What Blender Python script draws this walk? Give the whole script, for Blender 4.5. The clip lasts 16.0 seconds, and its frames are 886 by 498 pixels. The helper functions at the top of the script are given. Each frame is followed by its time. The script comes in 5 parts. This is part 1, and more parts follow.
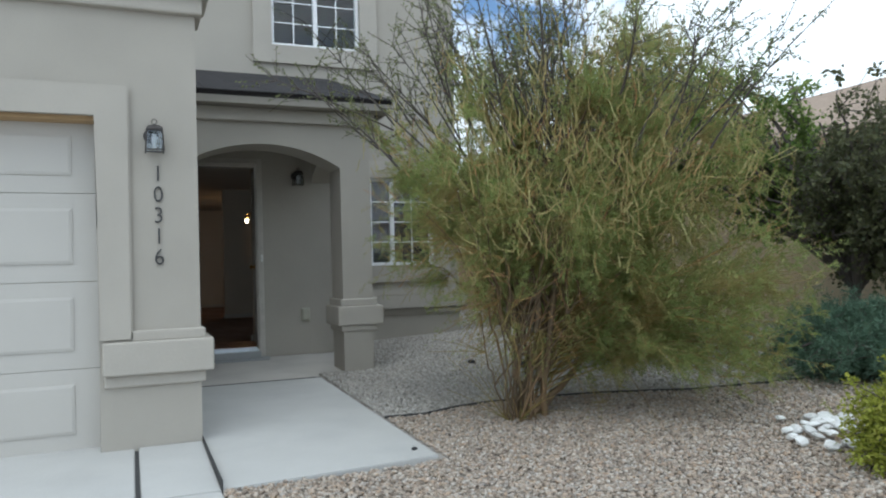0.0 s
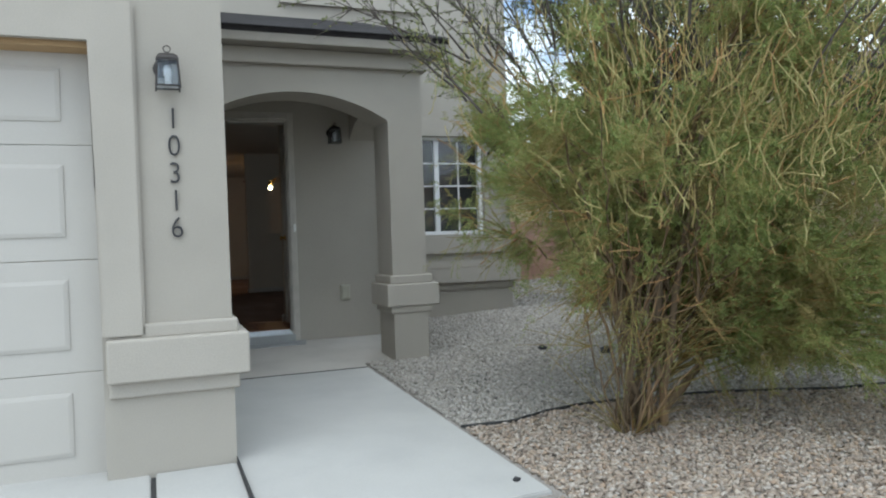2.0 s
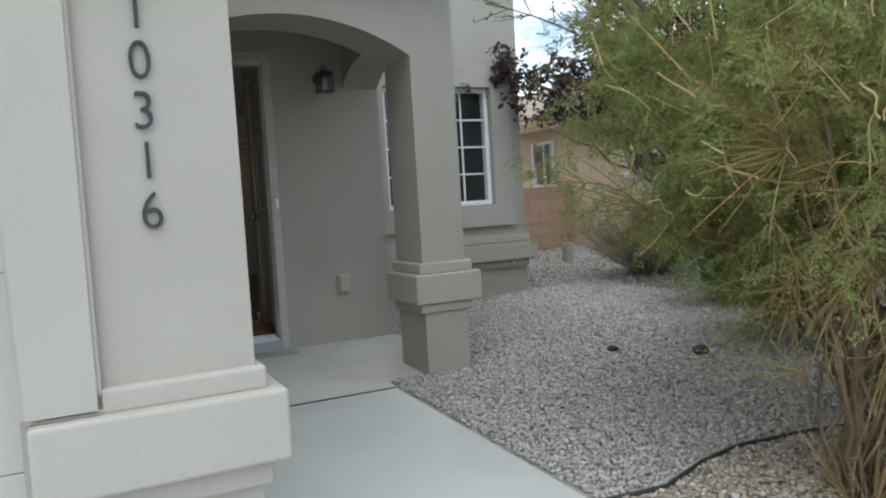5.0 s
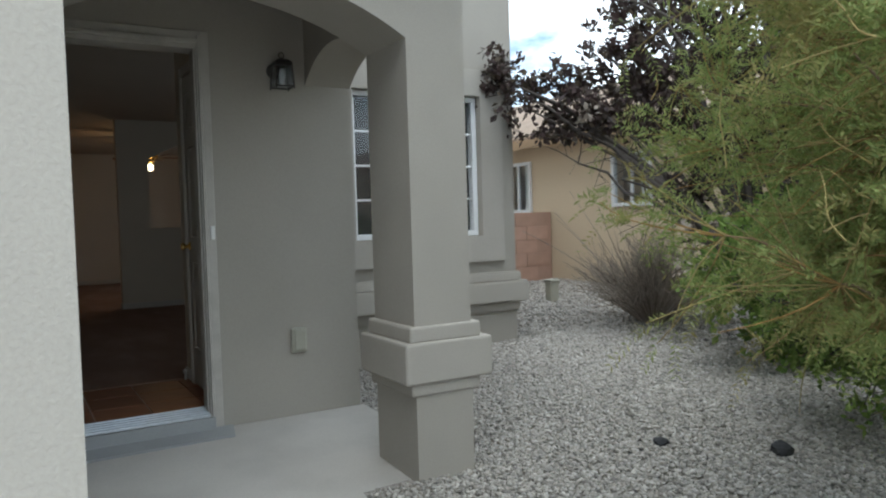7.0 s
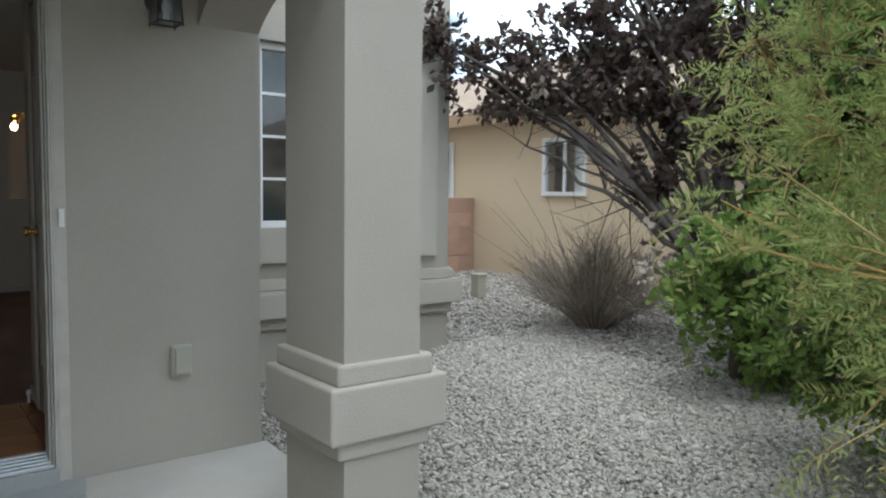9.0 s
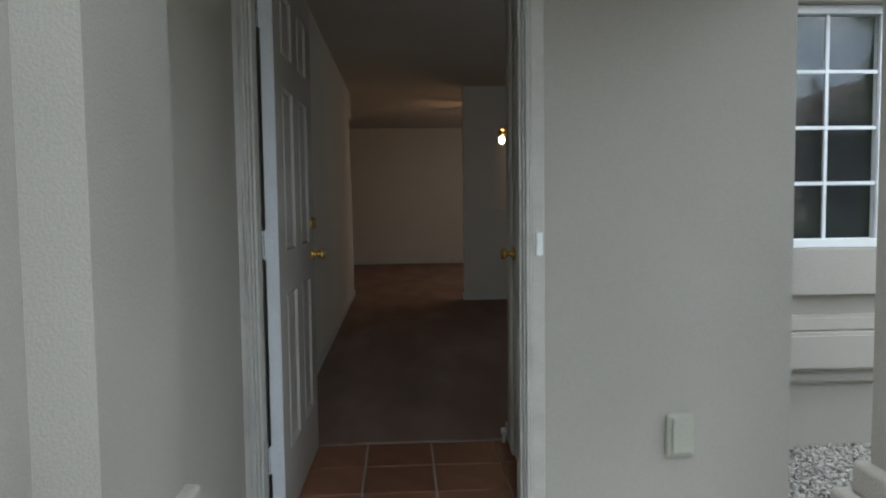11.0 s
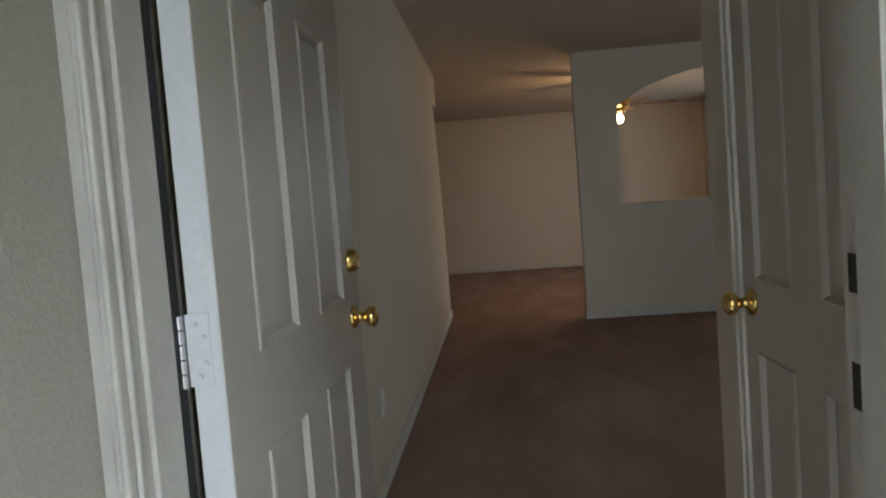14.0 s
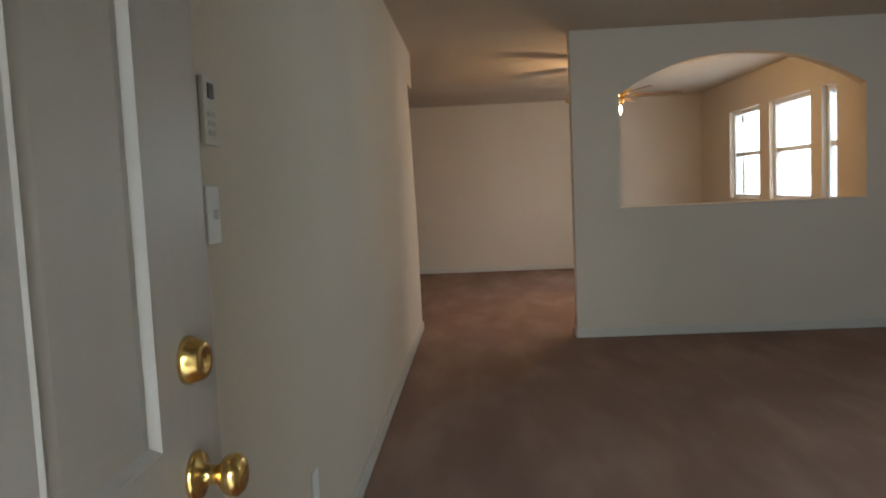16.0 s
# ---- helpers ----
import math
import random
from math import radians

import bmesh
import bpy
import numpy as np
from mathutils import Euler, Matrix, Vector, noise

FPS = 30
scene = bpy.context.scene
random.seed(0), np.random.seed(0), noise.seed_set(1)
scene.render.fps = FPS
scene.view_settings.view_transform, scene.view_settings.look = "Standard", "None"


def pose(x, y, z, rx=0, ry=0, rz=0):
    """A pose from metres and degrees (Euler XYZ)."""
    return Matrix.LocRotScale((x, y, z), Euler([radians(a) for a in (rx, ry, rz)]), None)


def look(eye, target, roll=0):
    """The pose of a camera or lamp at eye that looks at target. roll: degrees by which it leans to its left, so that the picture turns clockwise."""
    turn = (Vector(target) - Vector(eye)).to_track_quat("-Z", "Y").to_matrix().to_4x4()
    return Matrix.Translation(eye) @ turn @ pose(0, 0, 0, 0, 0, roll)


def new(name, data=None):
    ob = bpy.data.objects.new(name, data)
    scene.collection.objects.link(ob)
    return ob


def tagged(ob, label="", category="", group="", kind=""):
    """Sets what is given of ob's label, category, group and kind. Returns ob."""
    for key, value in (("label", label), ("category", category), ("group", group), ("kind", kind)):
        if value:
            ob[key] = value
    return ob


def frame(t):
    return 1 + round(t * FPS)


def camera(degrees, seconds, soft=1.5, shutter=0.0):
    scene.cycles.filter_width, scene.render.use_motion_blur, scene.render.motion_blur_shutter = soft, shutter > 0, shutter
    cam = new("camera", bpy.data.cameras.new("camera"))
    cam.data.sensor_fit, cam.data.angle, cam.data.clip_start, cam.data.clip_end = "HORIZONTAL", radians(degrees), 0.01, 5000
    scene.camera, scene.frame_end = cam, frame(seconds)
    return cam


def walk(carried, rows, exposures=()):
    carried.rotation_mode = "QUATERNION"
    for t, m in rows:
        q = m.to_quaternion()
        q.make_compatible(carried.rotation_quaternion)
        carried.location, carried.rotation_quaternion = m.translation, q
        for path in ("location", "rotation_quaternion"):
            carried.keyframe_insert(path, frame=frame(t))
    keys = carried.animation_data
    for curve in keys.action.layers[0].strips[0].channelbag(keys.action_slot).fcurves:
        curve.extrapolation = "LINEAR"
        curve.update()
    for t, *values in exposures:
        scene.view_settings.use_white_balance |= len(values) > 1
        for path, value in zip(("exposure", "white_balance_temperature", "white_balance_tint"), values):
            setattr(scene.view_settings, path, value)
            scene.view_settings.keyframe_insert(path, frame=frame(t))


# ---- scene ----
cam = camera(61.6, 16.0, soft=2.1)
PATH = [
    (0, (-0.41, -5.08, 0.867), (0.364, -3.237, 0.914), -1.6),
    (0.5, (-0.415, -4.741, 0.877), (0.442, -2.936, 0.956), -1.9),
    (1, (-0.418, -4.446, 0.87), (0.433, -2.636, 0.855), -1.9),
    (1.5, (-0.372, -4.144, 0.909), (0.375, -2.29, 0.978), -2.5),
    (2, (-0.365, -3.876, 0.897), (0.365, -2.014, 0.86), -1.9),
    (2.5, (-0.398, -3.56, 0.939), (0.46, -1.754, 0.916), -4.0),
    (3, (-0.451, -3.247, 0.915), (0.359, -1.418, 0.879), -4.1),
    (3.5, (-0.457, -2.959, 0.958), (0.406, -1.156, 0.895), -4.9),
    (3.7, (-0.474, -2.853, 0.951), (0.377, -1.045, 0.884), -4.2),
    (5.8, (-0.313, -1.598, 0.959), (0.656, 0.146, 0.818), -2.7),
    (6, (-0.262, -1.442, 0.979), (0.832, 0.228, 0.866), -3.0),
    (6.5, (-0.182, -1.163, 0.996), (0.928, 0.488, 0.791), -2.7),
    (7, (-0.061, -0.844, 1.067), (0.952, 0.879, 0.982), -1.7),
    (7.5, (0.031, -0.64, 1.065), (1.108, 1.033, 0.865), 1.1),
    (8, (0.137, -0.372, 1.1), (1.399, 1.178, 1.034), 0.0),
    (8.2, (0.168, -0.287, 1.1), (1.442, 1.25, 0.987), 0.8),
    (10.3, (0.465, 0.624, 1.171), (1.248, 2.457, 1.004), -1.6),
    (10.5, (0.465, 0.709, 1.156), (1.092, 2.599, 0.962), -1.8),
    (11, (0.493, 0.994, 1.17), (0.604, 2.986, 1.035), -0.7),
    (11.5, (0.489, 1.258, 1.159), (0.32, 3.237, 0.925), -2.9),
    (12, (0.434, 1.538, 1.179), (0.385, 3.533, 1.042), -4.1),
    (12.5, (0.414, 1.784, 1.169), (0.362, 3.77, 0.943), -3.6),
    (13, (0.455, 2.074, 1.189), (0.225, 4.054, 1.024), -1.2),
    (13.5, (0.472, 2.329, 1.175), (0.179, 4.297, 0.973), -3.8),
    (14, (0.457, 2.594, 1.194), (0.301, 4.584, 1.065), -4.4),
    (14.5, (0.45, 2.851, 1.182), (0.224, 4.833, 1.031), -3.3),
    (15, (0.481, 3.087, 1.196), (0.201, 5.056, 0.993), -2.9),
    (15.5, (0.492, 3.215, 1.202), (0.258, 5.178, 0.898), -2.1),
    (16, (0.433, 3.517, 1.254), (0.338, 5.508, 1.092), -2.6),
]
EXPOSURES = [
    (0.0, -0.18, 5850, 4), (1.5, 0.0, 5900, 4), (3.0, 0.16, 5950, 4), (6.0, 0.22, 5950, 4), (8.0, 0.50, 5950, 4), (10.3, 0.90, 5850, 4),
    (11.5, 1.18, 5800, 4), (13.0, 1.58, 5900, 4), (13.5, 1.92, 6000, 4), (14.5, 2.40, 6000, 4), (16.0, 3.0, 6000, 4)]
walk(cam, [(t, look(eye, target, roll)) for t, eye, target, roll in PATH], EXPOSURES)

# ---- world, sun, lights ----
world = bpy.data.worlds.new("sky_world")
scene.world = world
world.use_nodes = True
wn, wl = world.node_tree.nodes, world.node_tree.links
wn.clear()
w_out = wn.new("ShaderNodeOutputWorld")
w_bg = wn.new("ShaderNodeBackground")
w_sky = wn.new("ShaderNodeTexSky")
w_sky.sky_type = "NISHITA"
w_sky.sun_disc = False
w_sky.sun_elevation = radians(64)
w_sky.sun_rotation = radians(218)
w_gain = wn.new("ShaderNodeMix")
w_gain.data_type = "RGBA"
w_gain.blend_type = "MULTIPLY"
w_gain.inputs[0].default_value = 1.0
w_gain.inputs[7].default_value = (1.1, 1.15, 1.2, 1)
w_co = wn.new("ShaderNodeTexCoord")
w_map = wn.new("ShaderNodeMapping")
w_map.inputs["Scale"].default_value = (1.0, 1.0, 2.2)
w_map.inputs["Location"].default_value = (0.35, 0.1, 0.0)
w_noise = wn.new("ShaderNodeTexNoise")
w_noise.inputs["Scale"].default_value = 3.2
w_noise.inputs["Detail"].default_value = 7
w_noise.inputs["Roughness"].default_value = 0.55
w_ramp = wn.new("ShaderNodeValToRGB")
w_ramp.color_ramp.elements[0].position = 0.37
w_ramp.color_ramp.elements[1].position = 0.48
w_mix = wn.new("ShaderNodeMix")
w_mix.data_type = "RGBA"
w_mix.inputs[7].default_value = (10.5, 10.9, 11.4, 1)
wl.new(w_co.outputs["Generated"], w_map.inputs["Vector"])
wl.new(w_map.outputs["Vector"], w_noise.inputs["Vector"])
wl.new(w_noise.outputs["Fac"], w_ramp.inputs["Fac"])
wl.new(w_sky.outputs["Color"], w_gain.inputs[6])
wl.new(w_gain.outputs[2], w_mix.inputs[6])
wl.new(w_ramp.outputs["Color"], w_mix.inputs[0])
wl.new(w_mix.outputs[2], w_bg.inputs["Color"])
w_bg.inputs["Strength"].default_value = 0.14
wl.new(w_bg.outputs["Background"], w_out.inputs["Surface"])

sun = new("sun", bpy.data.lights.new("sun", "SUN"))
sun.data.energy = 1.1
sun.data.angle = radians(42)
sun.data.color = (1.0, 0.96, 0.9)
sun.matrix_world = look((-4.0, -5.1, 13.3), (0, 0, 0))

fan_lamp = new("fan_lamp", bpy.data.lights.new("fan_lamp", "POINT"))
fan_lamp.data.energy = 4.3
fan_lamp.data.shadow_soft_size = 0.06
fan_lamp.data.color = (1.0, 0.56, 0.24)
fan_lamp.location = (1.86, 11.05, 1.80)


def window_light(name, eye, target, wide, high, watts):
    """Sky light in a window's opening."""
    ob = new(name, bpy.data.lights.new(name, "AREA"))
    ob.data.shape, ob.data.size, ob.data.size_y = "RECTANGLE", wide, high
    ob.data.energy, ob.data.color = watts, (0.78, 0.90, 1.0)
    ob.matrix_world = look(eye, target)
    return ob


window_light("front_window_light", (2.92, 4.76, 1.5), (2.92, 6.0, 1.42), 1.05, 1.05, 3.6)
for wy, wide in ((12.76, 0.9), (11.46, 0.9), (10.57, 0.26)):
    window_light("family_window_light", (3.852, wy, 1.5), (0.0, wy, 0.9), wide, 1.0, 0.8 * wide)


# ---- materials ----
def material(name, color, rough=0.7, metal=0.0, vary=0.12, scale=6.0, fine=90.0, bump=0.15, dist=0.003, island=0.0,
             second=None, second_scale=1.2, amount=0.0, coords="Object", spec=0.4, stretch=(1, 1, 1), piece=0.0):
    m = bpy.data.materials.new(name)
    m.use_nodes = True
    n, l = m.node_tree.nodes, m.node_tree.links
    b = n["Principled BSDF"]
    b.inputs["Roughness"].default_value = rough
    b.inputs["Metallic"].default_value = metal
    b.inputs["Specular IOR Level"].default_value = spec
    co = n.new("ShaderNodeTexCoord")
    mp = n.new("ShaderNodeMapping")
    mp.inputs["Scale"].default_value = stretch
    l.new(co.outputs[coords], mp.inputs["Vector"])
    big = n.new("ShaderNodeTexNoise")
    big.inputs["Scale"].default_value = scale
    big.inputs["Detail"].default_value = 5
    small = n.new("ShaderNodeTexNoise")
    small.inputs["Scale"].default_value = fine
    small.inputs["Detail"].default_value = 4
    l.new(mp.outputs["Vector"], big.inputs["Vector"])
    l.new(mp.outputs["Vector"], small.inputs["Vector"])
    add = n.new("ShaderNodeMath")
    add.operation = "ADD"
    l.new(big.outputs["Fac"], add.inputs[0])
    l.new(small.outputs["Fac"], add.inputs[1])
    val = n.new("ShaderNodeMapRange")
    val.inputs["From Min"].default_value = 0.6
    val.inputs["From Max"].default_value = 1.4
    val.inputs["To Min"].default_value = 1 - vary
    val.inputs["To Max"].default_value = 1 + vary
    l.new(add.outputs[0], val.inputs["Value"])
    hsv = n.new("ShaderNodeHueSaturation")
    l.new(val.outputs["Result"], hsv.inputs["Value"])
    src = None
    if second is not None:
        mx = n.new("ShaderNodeMix")
        mx.data_type = "RGBA"
        mx.inputs[6].default_value = (*color, 1)
        mx.inputs[7].default_value = (*second, 1)
        st = n.new("ShaderNodeTexNoise")
        st.inputs["Scale"].default_value = second_scale
        st.inputs["Detail"].default_value = 6
        l.new(mp.outputs["Vector"], st.inputs["Vector"])
        rp = n.new("ShaderNodeMapRange")
        rp.inputs["From Min"].default_value = 0.45
        rp.inputs["From Max"].default_value = 0.7
        rp.inputs["To Max"].default_value = amount
        l.new(st.outputs["Fac"], rp.inputs["Value"])
        l.new(rp.outputs["Result"], mx.inputs[0])
        src = mx.outputs[2]
    if island or piece:
        rnd = n.new("ShaderNodeMapRange")
        rnd.inputs["To Min"].default_value = 1 - (island or piece)
        rnd.inputs["To Max"].default_value = 1 + (island or piece)
        if island:
            geo = n.new("ShaderNodeNewGeometry")
            l.new(geo.outputs["Random Per Island"], rnd.inputs["Value"])
        else:
            oi = n.new("ShaderNodeObjectInfo")
            l.new(oi.outputs["Random"], rnd.inputs["Value"])
        mul = n.new("ShaderNodeMath")
        mul.operation = "MULTIPLY"
        l.new(val.outputs["Result"], mul.inputs[0])
        l.new(rnd.outputs["Result"], mul.inputs[1])
        l.new(mul.outputs[0], hsv.inputs["Value"])
    if src is None:
        hsv.inputs["Color"].default_value = (*color, 1)
    else:
        l.new(src, hsv.inputs["Color"])
    l.new(hsv.outputs["Color"], b.inputs["Base Color"])
    if bump:
        bp = n.new("ShaderNodeBump")
        bp.inputs["Strength"].default_value = bump
        bp.inputs["Distance"].default_value = dist
        l.new(small.outputs["Fac"], bp.inputs["Height"])
        l.new(bp.outputs["Normal"], b.inputs["Normal"])
    return m


def islands(name, colors, rough=0.8, through_light=0.0, patch=None):
    """Many small pieces in one mesh, each with its own colour out of a few."""
    m = bpy.data.materials.new(name)
    m.use_nodes = True
    n, l = m.node_tree.nodes, m.node_tree.links
    b = n["Principled BSDF"]
    b.inputs["Roughness"].default_value = rough
    b.inputs["Specular IOR Level"].default_value = 0.25
    geo = n.new("ShaderNodeNewGeometry")
    rp = n.new("ShaderNodeValToRGB")
    rp.color_ramp.interpolation = "LINEAR"
    els = rp.color_ramp.elements
    while len(els) < len(colors):
        els.new(0.5)
    for i, c in enumerate(colors):
        els[i].position = i / (len(colors) - 1)
        els[i].color = (*c, 1)
    l.new(geo.outputs["Random Per Island"], rp.inputs["Fac"])
    tx = n.new("ShaderNodeTexNoise")
    tx.inputs["Scale"].default_value = 60
    co = n.new("ShaderNodeTexCoord")
    l.new(co.outputs["Object"], tx.inputs["Vector"])
    mr = n.new("ShaderNodeMapRange")
    mr.inputs["To Min"].default_value = 0.7
    mr.inputs["To Max"].default_value = 1.3
    l.new(tx.outputs["Fac"], mr.inputs["Value"])
    hs = n.new("ShaderNodeHueSaturation")
    if patch is None:
        l.new(rp.outputs["Color"], hs.inputs["Color"])
    else:
        pn = n.new("ShaderNodeTexNoise")
        pn.inputs["Scale"].default_value = 2.6
        pn.inputs["Detail"].default_value = 3
        l.new(co.outputs["Object"], pn.inputs["Vector"])
        pr = n.new("ShaderNodeMapRange")
        pr.inputs["From Min"].default_value = 0.50
        pr.inputs["From Max"].default_value = 0.66
        pr.inputs["To Max"].default_value = 0.75
        l.new(pn.outputs["Fac"], pr.inputs["Value"])
        pm = n.new("ShaderNodeMix")
        pm.data_type = "RGBA"
        pm.inputs[7].default_value = (*patch, 1)
        l.new(pr.outputs["Result"], pm.inputs[0])
        l.new(rp.outputs["Color"], pm.inputs[6])
        l.new(pm.outputs[2], hs.inputs["Color"])
    l.new(mr.outputs["Result"], hs.inputs["Value"])
    l.new(hs.outputs["Color"], b.inputs["Base Color"])
    if through_light:
        tr = n.new("ShaderNodeBsdfTranslucent")
        l.new(hs.outputs["Color"], tr.inputs["Color"])
        ms = n.new("ShaderNodeMixShader")
        ms.inputs[0].default_value = through_light
        l.new(b.outputs["BSDF"], ms.inputs[1])
        l.new(tr.outputs["BSDF"], ms.inputs[2])
        l.new(ms.outputs["Shader"], n["Material Output"].inputs["Surface"])
    return m


STUCCO = material("stucco", (0.40, 0.372, 0.325), 0.92, vary=0.06, scale=1.6, fine=110, bump=0.22, dist=0.003,
                  second=(0.34, 0.315, 0.275), second_scale=0.9, amount=0.3, spec=0.2)
ROUGH_STUCCO = material("rough_stucco", (0.40, 0.372, 0.325), 0.93, vary=0.10, scale=1.6, fine=165, bump=0.42, dist=0.004,
                        second=(0.34, 0.315, 0.275), second_scale=0.9, amount=0.3, spec=0.2)
STUCCO_TRIM = material("stucco_trim", (0.43, 0.40, 0.352), 0.92, vary=0.09, scale=2.2, fine=150, bump=0.5, dist=0.004,
                       second=(0.36, 0.333, 0.29), second_scale=1.2, amount=0.3, spec=0.2)
TAN_STUCCO = material("tan_stucco", (0.67, 0.555, 0.40), 0.92, vary=0.06, scale=0.8, fine=40, bump=0.25, dist=0.004,
                      second=(0.58, 0.46, 0.32), second_scale=0.6, amount=0.5, spec=0.2)
GARAGE_PAINT = material("garage_paint", (0.49, 0.468, 0.43), 0.55, vary=0.04, scale=2, fine=150, bump=0.1, dist=0.001)
CONCRETE = material("concrete", (0.50, 0.495, 0.475), 0.85, vary=0.07, scale=2.5, fine=120, bump=0.2, dist=0.002,
                    second=(0.42, 0.42, 0.41), second_scale=1.6, amount=0.6, spec=0.3)
PORCH_CONCRETE = material("porch_concrete", (0.52, 0.495, 0.455), 0.8, vary=0.09, scale=1.8, fine=110, bump=0.2, dist=0.002,
                          second=(0.42, 0.40, 0.37), second_scale=2.2, amount=0.7, spec=0.3)
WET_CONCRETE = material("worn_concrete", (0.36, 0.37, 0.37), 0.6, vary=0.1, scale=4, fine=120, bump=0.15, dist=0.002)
JOINT = material("joint", (0.05, 0.05, 0.05), 0.9, vary=0.2)
SOIL = material("gravel_bed", (0.36, 0.335, 0.305), 0.95, vary=0.35, scale=14, fine=110, bump=0.6, dist=0.01,
                second=(0.26, 0.235, 0.21), second_scale=3, amount=0.6)
FAR_GROUND = material("far_ground", (0.26, 0.23, 0.20), 0.95, vary=0.25, scale=3, fine=70, bump=0.5, dist=0.01)
PINK_GRAVEL = islands("pink_gravel", [(0.17, 0.14, 0.115), (0.42, 0.34, 0.27), (0.28, 0.235, 0.19), (0.50, 0.44, 0.37),
                                      (0.42, 0.31, 0.22), (0.56, 0.51, 0.45), (0.31, 0.275, 0.24)])
GREY_GRAVEL = islands("grey_gravel", [(0.20, 0.187, 0.17), (0.43, 0.405, 0.365), (0.29, 0.27, 0.245), (0.51, 0.48, 0.43),
                                      (0.38, 0.345, 0.305), (0.55, 0.525, 0.48), (0.29, 0.27, 0.245)])
WHITE_ROCK = material("white_rock", (0.74, 0.74, 0.72), 0.8, vary=0.12, scale=9, fine=60, bump=0.4, dist=0.006, piece=0.12)
BLACK_ROCK = material("black_rock", (0.03, 0.03, 0.032), 0.7, vary=0.3, scale=20, fine=90)
EDGING = material("edging_plastic", (0.025, 0.025, 0.025), 0.6, vary=0.3)
SHINGLE = material("shingle", (0.024, 0.022, 0.023), 0.95, vary=0.3, scale=12, fine=140, bump=0.5, dist=0.004, piece=0.25)
TAN_ROOF = material("tan_roof_tile", (0.29, 0.22, 0.165), 0.9, vary=0.25, scale=5, fine=60, bump=0.3, dist=0.01, piece=0.12)
FASCIA = material("fascia_paint", (0.30, 0.275, 0.24), 0.7, vary=0.08)
WHITE_VINYL = material("white_vinyl", (0.78, 0.79, 0.80), 0.4, vary=0.04, bump=0.03)
BRONZE = material("bronze", (0.055, 0.05, 0.048), 0.45, metal=0.6, vary=0.2, scale=30)
DIGIT = material("digit_iron", (0.045, 0.045, 0.05), 0.55, metal=0.3, vary=0.15, scale=30)
BRASS = material("brass", (0.80, 0.56, 0.20), 0.18, metal=1.0, vary=0.06, scale=30, bump=0.02)
STEEL = material("hinge_steel", (0.62, 0.63, 0.66), 0.35, metal=0.9, vary=0.1, scale=40)
ALUMINIUM = material("aluminium", (0.62, 0.66, 0.70), 0.35, metal=0.8, vary=0.15, scale=20)
DOOR_PAINT = material("door_paint", (0.46, 0.43, 0.385), 0.42, vary=0.05, scale=3, fine=35, bump=0.10, dist=0.001, stretch=(1, 1, 0.12))
DOOR_EDGE = material("door_edge_paint", (0.58, 0.58, 0.59), 0.5, vary=0.08, scale=8, second=(0.5, 0.5, 0.5), second_scale=5, amount=0.3)
FRAME_PAINT = material("frame_paint", (0.50, 0.475, 0.43), 0.5, vary=0.08, scale=5, second=(0.3, 0.28, 0.25), second_scale=9, amount=0.35)
RUBBER = material("weatherstrip", (0.012, 0.012, 0.013), 0.7, vary=0.2)
WALL_PAINT = material("wall_paint", (0.67, 0.60, 0.495), 0.8, vary=0.04, scale=1.5, fine=70, bump=0.25, dist=0.003,
                      second=(0.61, 0.555, 0.47), second_scale=0.7, amount=0.4, spec=0.25)
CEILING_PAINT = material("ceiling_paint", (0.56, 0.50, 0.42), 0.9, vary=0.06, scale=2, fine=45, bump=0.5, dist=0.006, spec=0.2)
BASE_PAINT = material("baseboard_paint", (0.62, 0.59, 0.53), 0.5, vary=0.05)
CARPET = material("carpet", (0.285, 0.188, 0.145), 0.98, vary=0.22, scale=1.7, fine=220, bump=0.7, dist=0.006,
                  second=(0.38, 0.27, 0.215), second_scale=2.0, amount=0.75, stretch=(1.7, 0.55, 1), spec=0.1)
TERRACOTTA = material("terracotta", (0.26, 0.11, 0.058), 0.45, vary=0.2, scale=7, fine=60, bump=0.12, dist=0.002, piece=0.15,
                      second=(0.17, 0.078, 0.048), second_scale=5, amount=0.6)
GROUT = material("grout", (0.46, 0.40, 0.34), 0.9, vary=0.15)
BEIGE_PLASTIC = material("beige_plastic", (0.40, 0.39, 0.32), 0.5, vary=0.08)
WHITE_PLASTIC = material("white_plastic", (0.82, 0.82, 0.80), 0.4, vary=0.03)
BLADE_WOOD = material("blade_wood", (0.27, 0.15, 0.07), 0.45, vary=0.2, scale=5, fine=40, stretch=(1, 6, 1))
BLOCK = material("red_block", (0.44, 0.285, 0.22), 0.92, vary=0.12, scale=6, fine=60, bump=0.3, piece=0.1)
BLOCK_JOINT = material("block_joint", (0.41, 0.27, 0.21), 0.95, vary=0.1)
OLIVE_TWIG = islands("olive_twigs", [(0.20, 0.14, 0.055), (0.34, 0.27, 0.11), (0.24, 0.20, 0.08), (0.42, 0.25, 0.09)], 0.8)
BARK = material("red_bark", (0.15, 0.11, 0.068), 0.9, vary=0.35, scale=14, fine=80, bump=0.5, dist=0.006, stretch=(1, 1, 0.25),
                second=(0.27, 0.17, 0.085), second_scale=8, amount=0.8)
GREY_BARK = material("grey_bark", (0.10, 0.085, 0.075), 0.9, vary=0.3, scale=14, fine=80, bump=0.5, dist=0.006, stretch=(1, 1, 0.25))
DEAD_TWIG = islands("dead_twig", [(0.20, 0.165, 0.135), (0.40, 0.34, 0.285), (0.28, 0.235, 0.195), (0.46, 0.40, 0.34)])
